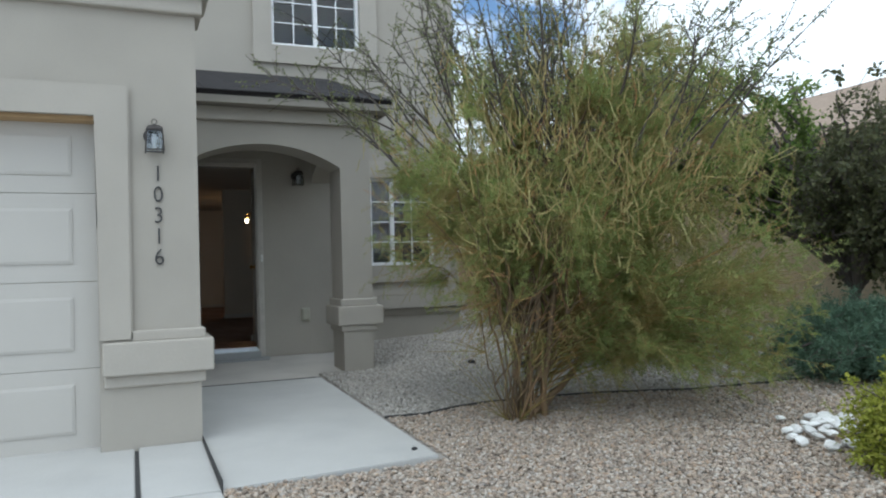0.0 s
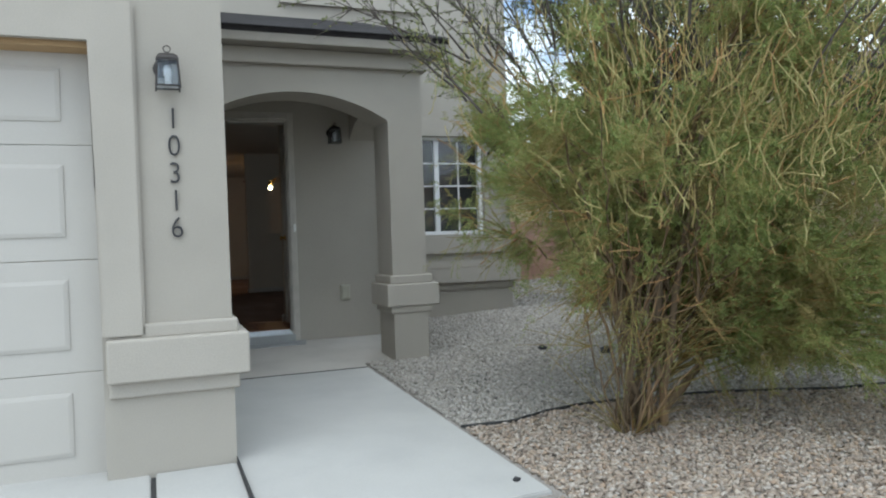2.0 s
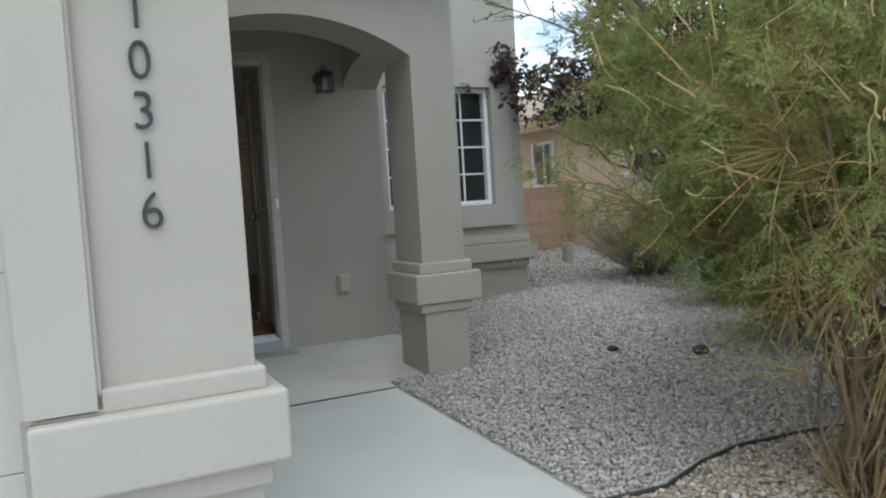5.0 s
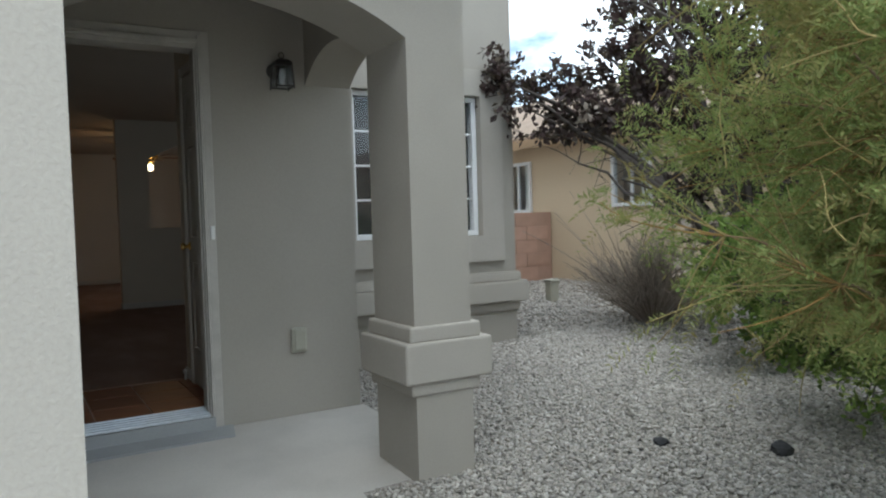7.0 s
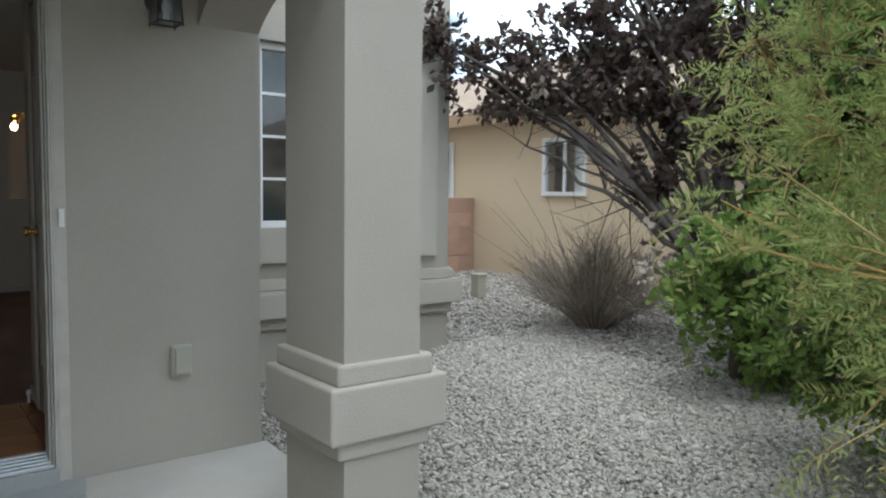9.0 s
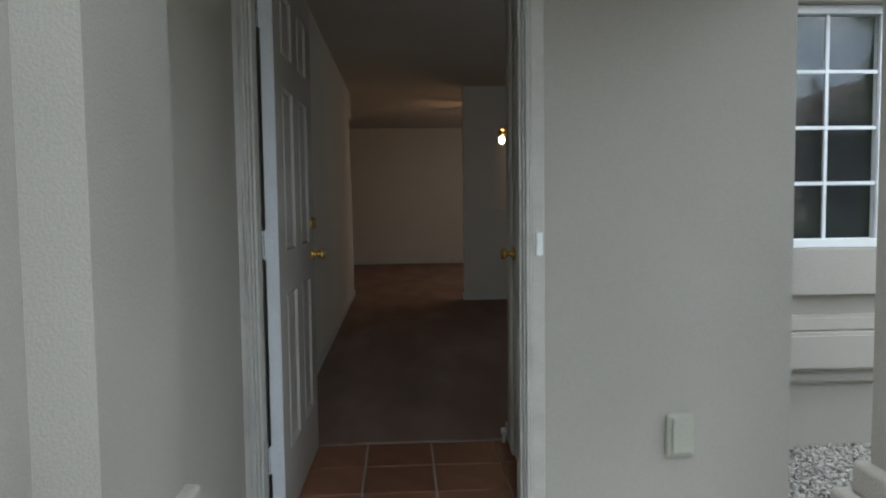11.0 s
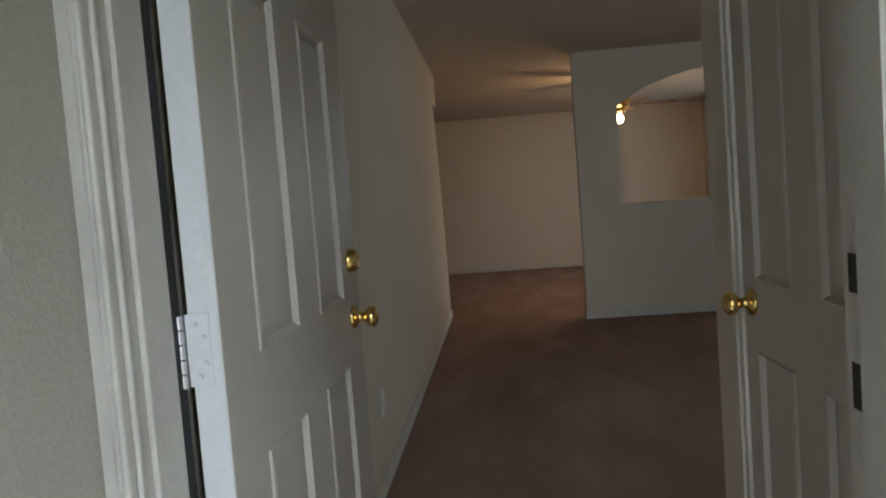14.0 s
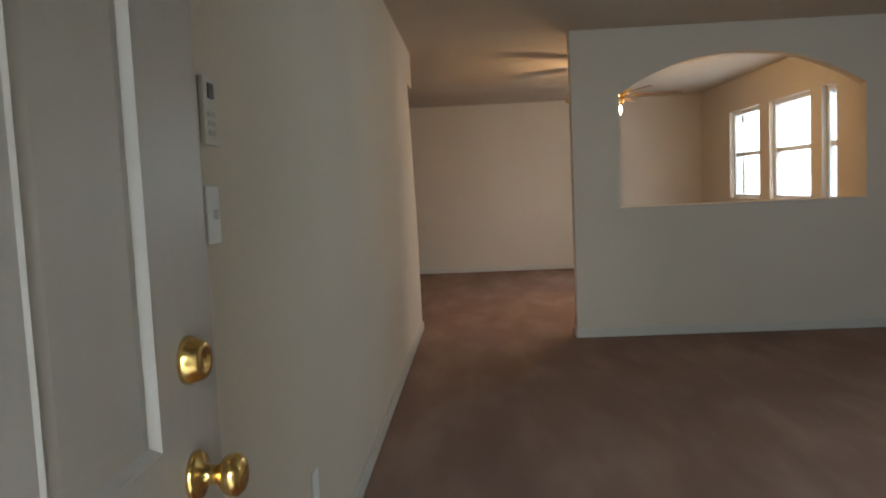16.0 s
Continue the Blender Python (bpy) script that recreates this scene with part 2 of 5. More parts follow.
POD_TWIG = islands("tan_pods", [(0.32, 0.21, 0.08), (0.46, 0.40, 0.17), (0.40, 0.31, 0.12), (0.50, 0.45, 0.21), (0.40, 0.20, 0.08)], 0.7)
ORANGE_TWIG = islands("orange_twigs", [(0.30, 0.16, 0.065), (0.44, 0.27, 0.12), (0.36, 0.21, 0.085), (0.26, 0.14, 0.07)], 0.7)
FEATHER = islands("feathery_leaves", [(0.21, 0.275, 0.09), (0.36, 0.43, 0.15), (0.26, 0.34, 0.11), (0.43, 0.45, 0.17),
                                      (0.24, 0.325, 0.12), (0.44, 0.38, 0.16)], 0.7, 0.55, (0.38, 0.29, 0.125))
SHOOT_LEAF = islands("shoot_leaves", [(0.13, 0.15, 0.07), (0.24, 0.26, 0.12), (0.17, 0.19, 0.09)], 0.7, 0.4)
PLUM_LEAF = islands("plum_leaves", [(0.040, 0.028, 0.028), (0.085, 0.055, 0.050), (0.055, 0.045, 0.035), (0.10, 0.075, 0.05)], 0.55, 0.25)
GREEN_LEAF = islands("green_leaves", [(0.10, 0.17, 0.045), (0.23, 0.32, 0.08), (0.14, 0.22, 0.055), (0.30, 0.37, 0.11)], 0.6, 0.5)
DARK_LEAF = islands("dark_leaves", [(0.07, 0.085, 0.045), (0.14, 0.15, 0.07), (0.10, 0.10, 0.06), (0.18, 0.19, 0.09)], 0.6, 0.4)
JUNIPER_LEAF = islands("juniper_needles", [(0.07, 0.13, 0.08), (0.14, 0.22, 0.15), (0.095, 0.165, 0.11)], 0.7, 0.25)
YELLOW_LEAF = islands("yellow_leaves", [(0.20, 0.23, 0.03), (0.40, 0.42, 0.07), (0.28, 0.32, 0.045), (0.47, 0.46, 0.11)], 0.6, 0.35)


def glass_material(name, tint, rough=0.02):
    m = bpy.data.materials.new(name)
    m.use_nodes = True
    b = m.node_tree.nodes["Principled BSDF"]
    b.inputs["Base Color"].default_value = (*tint, 1)
    b.inputs["Roughness"].default_value = rough
    b.inputs["Transmission Weight"].default_value = 1.0
    b.inputs["IOR"].default_value = 1.42
    return m


def glow_material(name, color, strength):
    m = bpy.data.materials.new(name)
    m.use_nodes = True
    b = m.node_tree.nodes["Principled BSDF"]
    b.inputs["Base Color"].default_value = (0.8, 0.75, 0.65, 1)
    b.inputs["Emission Color"].default_value = (*color, 1)
    b.inputs["Emission Strength"].default_value = strength
    return m


PANE = glass_material("pane_glass", (0.92, 0.95, 0.96))
LANTERN_GLASS = glass_material("lantern_glass", (0.85, 0.9, 0.95), 0.12)
GLOBE = glow_material("lit_globe", (1.0, 0.80, 0.50), 7.0)
# near-black, for the sheet that makes the lower front window look dark inside
DARK_BACKING = material("dark_pane_backing", (0.025, 0.025, 0.028), 0.8, vary=0.1)


# ---- building helpers ----
def part(name, bm, mat, parent=None, label="", smooth=False, origin=None):
    me = bpy.data.meshes.new(name)
    bmesh.ops.recalc_face_normals(bm, faces=bm.faces[:])
    bm.to_mesh(me)
    bm.free()
    me.materials.append(mat)
    if smooth:
        for p in me.polygons:
            p.use_smooth = True
    ob = new(name, me)
    if parent is not None:
        ob.parent = parent
    if label:
        ob["label"] = label
    return ob


def empty(name, x=0, y=0, z=0, rz=0):
    e = new(name)
    e.matrix_world = pose(x, y, z, 0, 0, rz)
    return e


def box(bm, x0, x1, y0, y1, z0, z1, bevel=0.0, seg=2):
    vs = [bm.verts.new((x, y, z)) for z in (z0, z1) for y in (y0, y1) for x in (x0, x1)]
    fs = [bm.faces.new([vs[i] for i in q]) for q in
          ((0, 2, 3, 1), (4, 5, 7, 6), (0, 1, 5, 4), (2, 6, 7, 3), (0, 4, 6, 2), (1, 3, 7, 5))]
    if bevel:
        es = list({e for f in fs for e in f.edges})
        bmesh.ops.bevel(bm, geom=es, offset=bevel, segments=seg, affect="EDGES", profile=0.5)
    return bm


def boxes(*specs, bevel=0.0):
    bm = bmesh.new()
    for s in specs:
        box(bm, *s, bevel=bevel)
    return bm


def prism(bm, pts, axis, a0, a1):
    """A polygon pushed from a0 to a1 along an axis. pts: the two other coordinates."""
    def at(p, a):
        return (a, p[0], p[1]) if axis == "x" else (p[0], a, p[1]) if axis == "y" else (p[0], p[1], a)
    lo = [bm.verts.new(at(p, a0)) for p in pts]
    hi = [bm.verts.new(at(p, a1)) for p in pts]
    bm.faces.new(lo)
    bm.faces.new(hi[::-1])
    for i in range(len(pts)):
        j = (i + 1) % len(pts)
        bm.faces.new((lo[i], hi[i], hi[j], lo[j]))
    return bm


def arc(u0, u1, spring, rise, n=20):
    """Points of a flat arch from u0 to u1."""
    half = (u1 - u0) / 2
    r = (half * half + rise * rise) / (2 * rise)
    mid, cz = (u0 + u1) / 2, spring + rise - r
    top = math.asin(half / r)
    return [(mid + r * math.sin(-top + 2 * top * i / n), cz + r * math.cos(-top + 2 * top * i / n)) for i in range(n + 1)]


def holed(bm, axis, u0, u1, z0, z1, t0, t1, holes):
    """A wall along u with rectangular holes (ua, ub, za, zb), t0 to t1 thick."""
    us = sorted({u0, u1, *[h[0] for h in holes], *[h[1] for h in holes]})
    zs = sorted({z0, z1, *[h[2] for h in holes], *[h[3] for h in holes]})
    for a, b in zip(us, us[1:]):
        for c, d in zip(zs, zs[1:]):
            um, zm = (a + b) / 2, (c + d) / 2
            if any(h[0] < um < h[1] and h[2] < zm < h[3] for h in holes):
                continue
            if axis == "x":
                box(bm, a, b, t0, t1, c, d)
            else:
                box(bm, t0, t1, a, b, c, d)
    return bm


def lathe(bm, profile, n=20, m=None):
    """Turns (radius, height) round the z axis; m places it."""
    rings = []
    for r, h in profile:
        rings.append([bm.verts.new((r * math.cos(2 * math.pi * i / n), r * math.sin(2 * math.pi * i / n), h)) for i in range(n)])
    for a, b in zip(rings, rings[1:]):
        for i in range(n):
            bm.faces.new((a[i], a[(i + 1) % n], b[(i + 1) % n], b[i]))
    bm.faces.new(rings[0][::-1])
    bm.faces.new(rings[-1])
    if m is not None:
        bmesh.ops.transform(bm, matrix=m, verts=[v for r in rings for v in r])
    return bm


def tube(bm, pts, radii, n=6):
    """A tapered tube along points."""
    rings = []
    for i, p in enumerate(pts):
        p = Vector(p)
        d = Vector(pts[min(i + 1, len(pts) - 1)]) - Vector(pts[max(i - 1, 0)])
        q = d.to_track_quat("Z", "Y")
        rings.append([bm.verts.new(p + q @ Vector((radii[i] * math.cos(2 * math.pi * k / n), radii[i] * math.sin(2 * math.pi * k / n), 0))) for k in range(n)])
    for a, b in zip(rings, rings[1:]):
        for k in range(n):
            bm.faces.new((a[k], a[(k + 1) % n], b[(k + 1) % n], b[k]))
    bm.faces.new(rings[0][::-1])
    bm.faces.new(rings[-1])
    return bm


def structure(ob, label, category):
    return tagged(ob, label, category, kind="structure")


# ---- house: walls, slabs, roof ----
TOP = 2.44   # ceiling height
EAST = 3.86  # outside of the east wall

# garage front with its door opening
bm = bmesh.new()
prism(bm, [(-6.4, -0.5), (-5.5, -0.5), (-5.5, 1.88), (-0.6, 1.88), (-0.6, -0.5), (0, -0.5), (0, 3.0), (-6.4, 3.0)], "y", 0.0, 0.25)
structure(part("wall_garage_front", bm, ROUGH_STUCCO), "grey-beige stucco garage front wall with a wide door opening", "wall")
structure(part("wall_garage_side", boxes((-0.25, -0.078, 0.25, 2.3, -0.5, 3.0), (-0.25, -0.034, 2.4, 3.44, -0.5, 3.0)), ROUGH_STUCCO), "grey-beige stucco side wall between garage and porch", "wall")
structure(part("wall_pillar_return", boxes((-0.25, 0.0, 0.252, 0.5, -0.5, 3.0)), ROUGH_STUCCO), "stucco return of the garage corner pillar", "wall")
structure(part("wall_garage_west", boxes((-6.4, -6.25, 0.25, 14.6, -0.5, 3.0)), STUCCO), "plain stucco west wall of the house", "wall")
structure(part("garage_roof", boxes((-6.5, -0.001, 0.02, 4.58, 3.0, 3.12)), STUCCO), "flat stucco parapet roof over the garage", "roof")
# recessed soffit and jamb of the garage opening
structure(part("trim_garage_soffit", boxes((-5.5, -0.6, 0.02, 0.22, 1.84, 1.878)), material("soffit_wood", (0.40, 0.27, 0.14), 0.7, vary=0.15, stretch=(0.2, 1, 1))),
          "brown painted soffit above the garage door", "trim")

# raised trim round the garage opening, and the cornice
bm = bmesh.new()
prism(bm, [(-0.598, 0.455), (-0.406, 0.455), (-0.406, 2.06), (-5.7, 2.06), (-5.7, -0.4), (-5.502, -0.4), (-5.502, 1.876), (-0.598, 1.876)], "y", -0.04, 0.0)
bmesh.ops.bevel(bm, geom=bm.edges[:], offset=0.012, segments=2, affect="EDGES")
structure(part("trim_garage_opening", bm, STUCCO_TRIM), "raised stucco band round the garage door opening", "trim")
bm = boxes((-6.5, 0.045, -0.05, 0.3, 2.55, 2.66), (-6.55, 0.09, -0.1, 0.35, 2.66, 2.84), (-6.58, 0.12, -0.13, 0.38, 2.84, 3.1), bevel=0.014)
structure(part("trim_garage_cornice", bm, STUCCO_TRIM), "stepped stucco cornice along the garage parapet", "trim")


def moulding(name, x0, x1, y0, y1, levels, sides):
    """Stepped stucco base moulding round a pillar. levels: (z0, z1, out). sides: which sides step out (w, e, s, n)."""
    bm = bmesh.new()
    for z0, z1, o in levels:
        box(bm, x0 - o * sides[0], x1 + o * sides[1], y0 - o * sides[2], y1 + o * sides[3], z0, z1, bevel=min(0.012, (z1 - z0) * 0.25), seg=3)
    return structure(part(name, bm, STUCCO_TRIM), "stepped stucco base moulding with rounded edges", "trim")


PILLAR = [(0.168, 0.248, 0.028), (0.245, 0.452, 0.075), (0.447, 0.518, 0.028)]
moulding("trim_pillar_base", -0.575, 0.0, 0.0, 0.5, PILLAR, (0.1, 1, 1, 0))
COLUMN = [(0.245, 0.306, 0.03), (0.303, 0.497, 0.075), (0.493, 0.57, 0.036)]

# porch: arched front wall with pier and column, arched side
bm = bmesh.new()
pts = [(-0.1, -0.4), (0.025, -0.4), (0.025, 1.88)] + arc(0.025, 1.53, 1.88, 0.215)[1:-1] + [(1.53, 1.88), (1.53, -0.4), (1.835, -0.4), (1.835, 2.45), (-0.1, 2.45)]
prism(bm, pts, "y", 2.14, 2.56)
structure(part("wall_porch_arch", bm, ROUGH_STUCCO), "stucco porch front with a flat arch on a pier and a square column", "wall")
moulding("trim_column_base", 1.53, 1.835, 2.14, 2.56, COLUMN, (0.8, 1.4, 0.35, 0.8))
moulding("trim_pier_base", -0.078, 0.025, 2.14, 2.56, COLUMN, (0, 0.9, 0.35, 0.5))
bm = bmesh.new()
prism(bm, arc(2.56, 3.44, 1.88, 0.17) + [(3.44, 2.45), (2.56, 2.45)], "x", 1.53, 1.82)
structure(part("wall_porch_side_arch", bm, ROUGH_STUCCO), "stucco side arch of the porch", "wall")
structure(part("porch_ceiling", boxes((-0.085, 1.83, 2.5, 3.5, 2.41, 2.5)), STUCCO), "stucco porch ceiling", "ceiling")

# porch frieze, fascia and shingled shed roof
bm = boxes((-0.084, 1.885, 2.08, 2.139, 2.30, 2.425), (1.836, 1.885, 2.14, 4.57, 2.30, 2.425), bevel=0.008)
structure(part("trim_porch_frieze", bm, STUCCO_TRIM), "projecting stucco frieze above the porch arch", "trim")
bm = boxes((-0.084, 2.03, 1.93, 1.965, 2.428, 2.535), (1.995, 2.03, 1.965, 4.57, 2.428, 2.535), (-0.084, 1.995, 1.965, 2.14, 2.428, 2.445), bevel=0.006)
structure(part("trim_porch_fascia", bm, FASCIA), "painted fascia and soffit of the porch eave", "trim")
bm = bmesh.new()
prism(bm, [(1.9, 2.53), (4.58, 3.40), (4.58, 2.455), (1.97, 2.455)], "x", -0.084, 2.02)
porch_roof = structure(part("porch_roof", bm, SHINGLE), "dark grey asphalt shingle shed roof over the porch", "roof")

# door wall with its opening
bm = bmesh.new()
holed(bm, "x", -0.25, 1.82, -0.4, 2.45, 3.44, 3.58, [(-0.005, 0.915, -0.4, 2.07)])
structure(part("wall_entry", bm, STUCCO), "smooth grey-beige stucco entry wall with a door opening", "wall")
structure(part("wall_entry_return", boxes((1.68, 1.82, 3.58, 4.58, -0.4, 2.45)), STUCCO), "stucco return between porch and front window wall", "wall")

# front window wall, two storeys
bm = bmesh.new()
holed(bm, "x", -0.25, EAST, -0.4, 6.2, 4.58, 4.73, [(2.315, 3.51, 0.90, 2.10), (1.31, 2.50, 3.80, 5.0), (-0.2, 1.68, -0.4, 2.43)])
structure(part("wall_front", bm, STUCCO), "two-storey grey-beige stucco front wall with two windows", "wall")
RW = [(10.43, 10.72, 0.97, 2.05), (10.96, 11.97, 0.97, 2.05), (12.27, 13.25, 0.97, 2.05)]
bm = bmesh.new()
holed(bm, "y", 4.73, 14.6, -0.4, 6.2, EAST - 0.16, EAST, RW)
structure(part("wall_east", bm, WALL_PAINT), "east wall with three tall windows, painted beige inside", "wall")
structure(part("wall_east_skin", boxes((EAST + 0.001, EAST + 0.02, 4.58, 9.9, -0.4, 6.2), (EAST + 0.001, EAST + 0.02, 13.2, 14.6, -0.4, 6.2)), STUCCO), "stucco skin of the east wall", "wall")
structure(part("wall_upper_west", boxes((-6.25, -6.1, 4.58, 14.6, 3.0, 6.2)), STUCCO), "plain stucco upper west wall", "wall")
structure(part("wall_upper_front_west", boxes((-6.25, -0.25, 4.58, 4.73, 3.0, 6.2)), STUCCO), "plain stucco upper front wall above the garage", "wall")
# unseen slab added on top, only to keep sky light out of the storey
structure(part("house_roof", boxes((-6.5, EAST + 0.25, 4.4, 14.8, 6.2, 6.35)), SHINGLE), "flat dark slab added out of view over the upper storey to block the sky", "roof")
structure(part("upper_floor", boxes((-6.1, EAST - 0.16, 4.73, 14.4, 3.1, 3.2)), WALL_PAINT), "plain upper floor", "floor")
structure(part("wall_upper_inner", boxes((-1.0, 3.7, 8.0, 8.1, 3.2, 6.2)), WALL_PAINT), "plain inner wall of the upper room", "wall")
# stepped moulding and window surrounds of the front wall
bm = bmesh.new()
for z0, z1, o in [(0.225, 0.31, 0.04), (0.305, 0.49, 0.10), (0.485, 0.57, 0.05)]:
    prism(bm, [(1.822, 4.581), (1.822, 4.58 - o), (EAST + o, 4.58 - o), (EAST + o, 9.0), (EAST + 0.021, 9.0), (EAST + 0.021, 4.581)], "z", z0, z1)
bmesh.ops.bevel(bm, geom=bm.edges[:], offset=0.014, segments=2, affect="EDGES")
structure(part("trim_front_moulding", bm, STUCCO_TRIM), "stepped stucco base moulding along the front wall", "trim")


def surround(name, x0, x1, z0, z1, w, out):
    bm = bmesh.new()
    holed(bm, "x", x0 - w, x1 + w, z0 - w, z1 + w, 4.58 - out, 4.579, [(x0, x1, z0, z1)])
    return structure(part(name, bm, STUCCO_TRIM), "raised stucco surround of a window", "trim")


surround("trim_window_lower", 2.315, 3.51, 0.90, 2.10, 0.225, 0.05)
surround("trim_window_upper", 1.31, 2.50, 3.80, 5.0, 0.235, 0.05)

# ---- house: inside ----
structure(part("wall_left", prism(bmesh.new(), [(3.58, 0), (10.12, 0), (10.06, 0.9), (9.95, 1.35), (9.72, 2.13), (8.95, 2.13), (8.95, TOP), (3.58, TOP)], "x", -0.25, -0.097), WALL_PAINT),
          "beige painted wall beside the entry with an angled cut at its end", "wall")
structure(part("wall_left_header", boxes((-0.25, -0.097, 8.951, 10.12, 2.131, TOP)), WALL_PAINT), "beige header at the end of the entry wall", "wall")
structure(part("wall_stair_inner", boxes((-0.40, -0.30, 8.6, 10.1, 0, TOP)), WALL_PAINT), "beige wall behind the angled cut", "wall")
bm = prism(bmesh.new(), [(3.581, 0), (3.595, 0), (3.595, 2.04), (4.285, 2.04), (4.285, 0), (4.552, 0), (4.552, TOP - 0.007), (3.581, TOP - 0.007)], "x", 1.0, 1.12)
structure(part("wall_closet", bm, WALL_PAINT), "beige closet wall beside the entry with a door opening", "wall")
structure(part("wall_closet_return", boxes((1.12, 1.675, 4.432, 4.552, 0, TOP)), WALL_PAINT), "beige return wall of the closet", "wall")
bm = bmesh.new()
arch_pts = arc(1.59, 3.49, 1.93, 0.29, 28)
prism(bm, [(1.21, 0), (3.7, 0), (3.7, 1.03), (1.21, 1.03)], "y", 9.5, 9.62)
prism(bm, [(1.21, 1.03), (1.59, 1.03), (1.59, 1.93), (1.21, 1.93)], "y", 9.5, 9.62)
prism(bm, [(3.49, 1.03), (3.7, 1.03), (3.7, 1.93), (3.49, 1.93)], "y", 9.5, 9.62)
prism(bm, [(1.21, 1.93)] + arch_pts + [(3.7, 1.93), (3.7, TOP), (1.21, TOP)], "y", 9.5, 9.62)
structure(part("wall_half", bm, WALL_PAINT), "beige partition wall with an arched pass-through", "wall")
structure(part("wall_back", boxes((-6.25, EAST, 14.46, 14.6, -0.4, 6.2)), WALL_PAINT), "beige back wall of the family room", "wall")
structure(part("wall_family_west", boxes((-2.7, -2.6, 10.0, 14.46, 0, TOP)), WALL_PAINT), "beige west wall of the family room", "wall")
structure(part("wall_family_south", boxes((-2.6, -0.25, 10.0, 10.1, 0, TOP)), WALL_PAINT), "beige south wall of the family room", "wall")
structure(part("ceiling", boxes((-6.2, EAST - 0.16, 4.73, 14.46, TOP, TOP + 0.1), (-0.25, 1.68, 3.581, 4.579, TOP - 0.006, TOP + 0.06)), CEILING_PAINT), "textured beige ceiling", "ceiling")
structure(part("carpet_floor", boxes((-2.6, EAST - 0.16, 4.735, 14.46, -0.2, 0.0), (-0.097, 1.0, 4.53, 4.735, -0.2, 0.0)), CARPET), "brown cut-pile carpet with vacuum tracks", "floor")
structure(part("entry_subfloor", boxes((-0.097, 1.0, 3.585, 4.529, -0.2, -0.008)), GROUT), "pale grout bed of the entry tiles", "floor")
structure(part("closet_floor", boxes((1.001, 1.68, 3.585, 4.529, -0.2, -0.002)), CARPET), "carpet inside the closet", "floor")


def baseboard(x0, x1, y0, y1):
    bm = boxes((x0, x1, y0, y1, 0.001, 0.075), bevel=0.005)
    return structure(part("baseboard", bm, BASE_PAINT), "white painted baseboard", "baseboard")


baseboard(-0.0965, -0.083, 3.66, 10.12)
baseboard(1.20, 3.7, 9.487, 9.4995)
baseboard(1.197, 1.2095, 9.487, 9.64)
baseboard(-2.6, 3.7, 14.447, 14.4595)
baseboard(3.687, 3.6995, 9.63, 14.447)
baseboard(0.986, 0.9995, 4.352, 4.566)
structure(part("trim_pass_sill", boxes((1.575, 3.505, 9.485, 9.635, 1.0305, 1.042), bevel=0.004), WALL_PAINT), "thin painted sill of the pass-through", "trim")

# ---- ground, driveway, walk ----
def ground_z(x, y):
    rise = 0.22 * min(max((x - 2.2) / 4.8, 0), 1)
    fall = -0.215 - 0.022 * min(max(-y, 0), 5) + 0.03 * min(max(y, 0), 3)
    return fall + rise


n = 90
bm = bmesh.new()
grid = {}
xs = [-400, -120, -40, -15] + [-7 + 24 * i / n for i in range(n + 1)] + [25, 50, 150, 500]
ys = [-400, -120, -40, -15] + [-9 + 26 * i / n for i in range(n + 1)] + [25, 50, 150, 500]
for i, x in enumerate(xs):
    for j, y in enumerate(ys):
        z = ground_z(x, y) - 0.013
        if x < 1.1 and -1.0 < y <= 3.2 and x > -6.4:
            z -= 0.12
        if -6.4 < x < 3.9 and y > 3.2:
            z = -0.42
        grid[i, j] = bm.verts.new((x, y, z))
for i in range(len(xs) - 1):
    for j in range(len(ys) - 1):
        bm.faces.new((grid[i, j], grid[i + 1, j], grid[i + 1, j + 1], grid[i, j + 1]))
structure(part("ground", bm, SOIL, smooth=True), "sandy gravel ground sheet", "ground")


def slab(name, corners, zs, label, mat=CONCRETE, thick=0.12):
    bm = bmesh.new()
    up = [bm.verts.new((c[0], c[1], z)) for c, z in zip(corners, zs)]
    lo = [bm.verts.new((c[0], c[1], z - thick)) for c, z in zip(corners, zs)]
    bm.faces.new(up)
    bm.faces.new(lo[::-1])
    k = len(up)
    for i in range(k):
        bm.faces.new((up[i], lo[i], lo[(i + 1) % k], up[(i + 1) % k]))
    bmesh.ops.bevel(bm, geom=[e for e in bm.edges if e.verts[0] in up and e.verts[1] in up], offset=0.006, segments=2, affect="EDGES")
    return structure(part(name, bm, mat), label, "pavement")


slab("pavement_drive_apron", [(-0.385, -1.12), (-0.004, -1.12), (-0.004, -0.002), (-0.385, -0.002)], [-0.240, -0.240, -0.215, -0.215], "pale concrete apron strip beside the garage pillar")
slab("pavement_drive", [(-5.6, -1.12), (-0.41, -1.12), (-0.41, 0.3), (-5.6, 0.3)], [-0.242, -0.242, -0.216, -0.216], "pale concrete driveway before the garage door")
slab("pavement_drive_lower", [(-5.6, -9.0), (-0.004, -9.0), (-0.004, -1.128), (-5.6, -1.128)], [-0.40, -0.40, -0.243, -0.243], "pale concrete driveway slab")
slab("pavement_walk", [(0.004, -1.12), (1.225, -1.03), (1.262, 2.044), (0.004, 2.044)], [-0.238, -0.230, -0.168, -0.168], "pale concrete walk to the porch")
slab("pavement_porch", [(-0.084, 2.062), (1.265, 2.062), (1.265, 2.20), (1.85, 2.25), (1.85, 3.439), (-0.084, 3.439)],
     [-0.166, -0.166, -0.160, -0.155, -0.095, -0.095], "grey concrete porch slab", PORCH_CONCRETE)
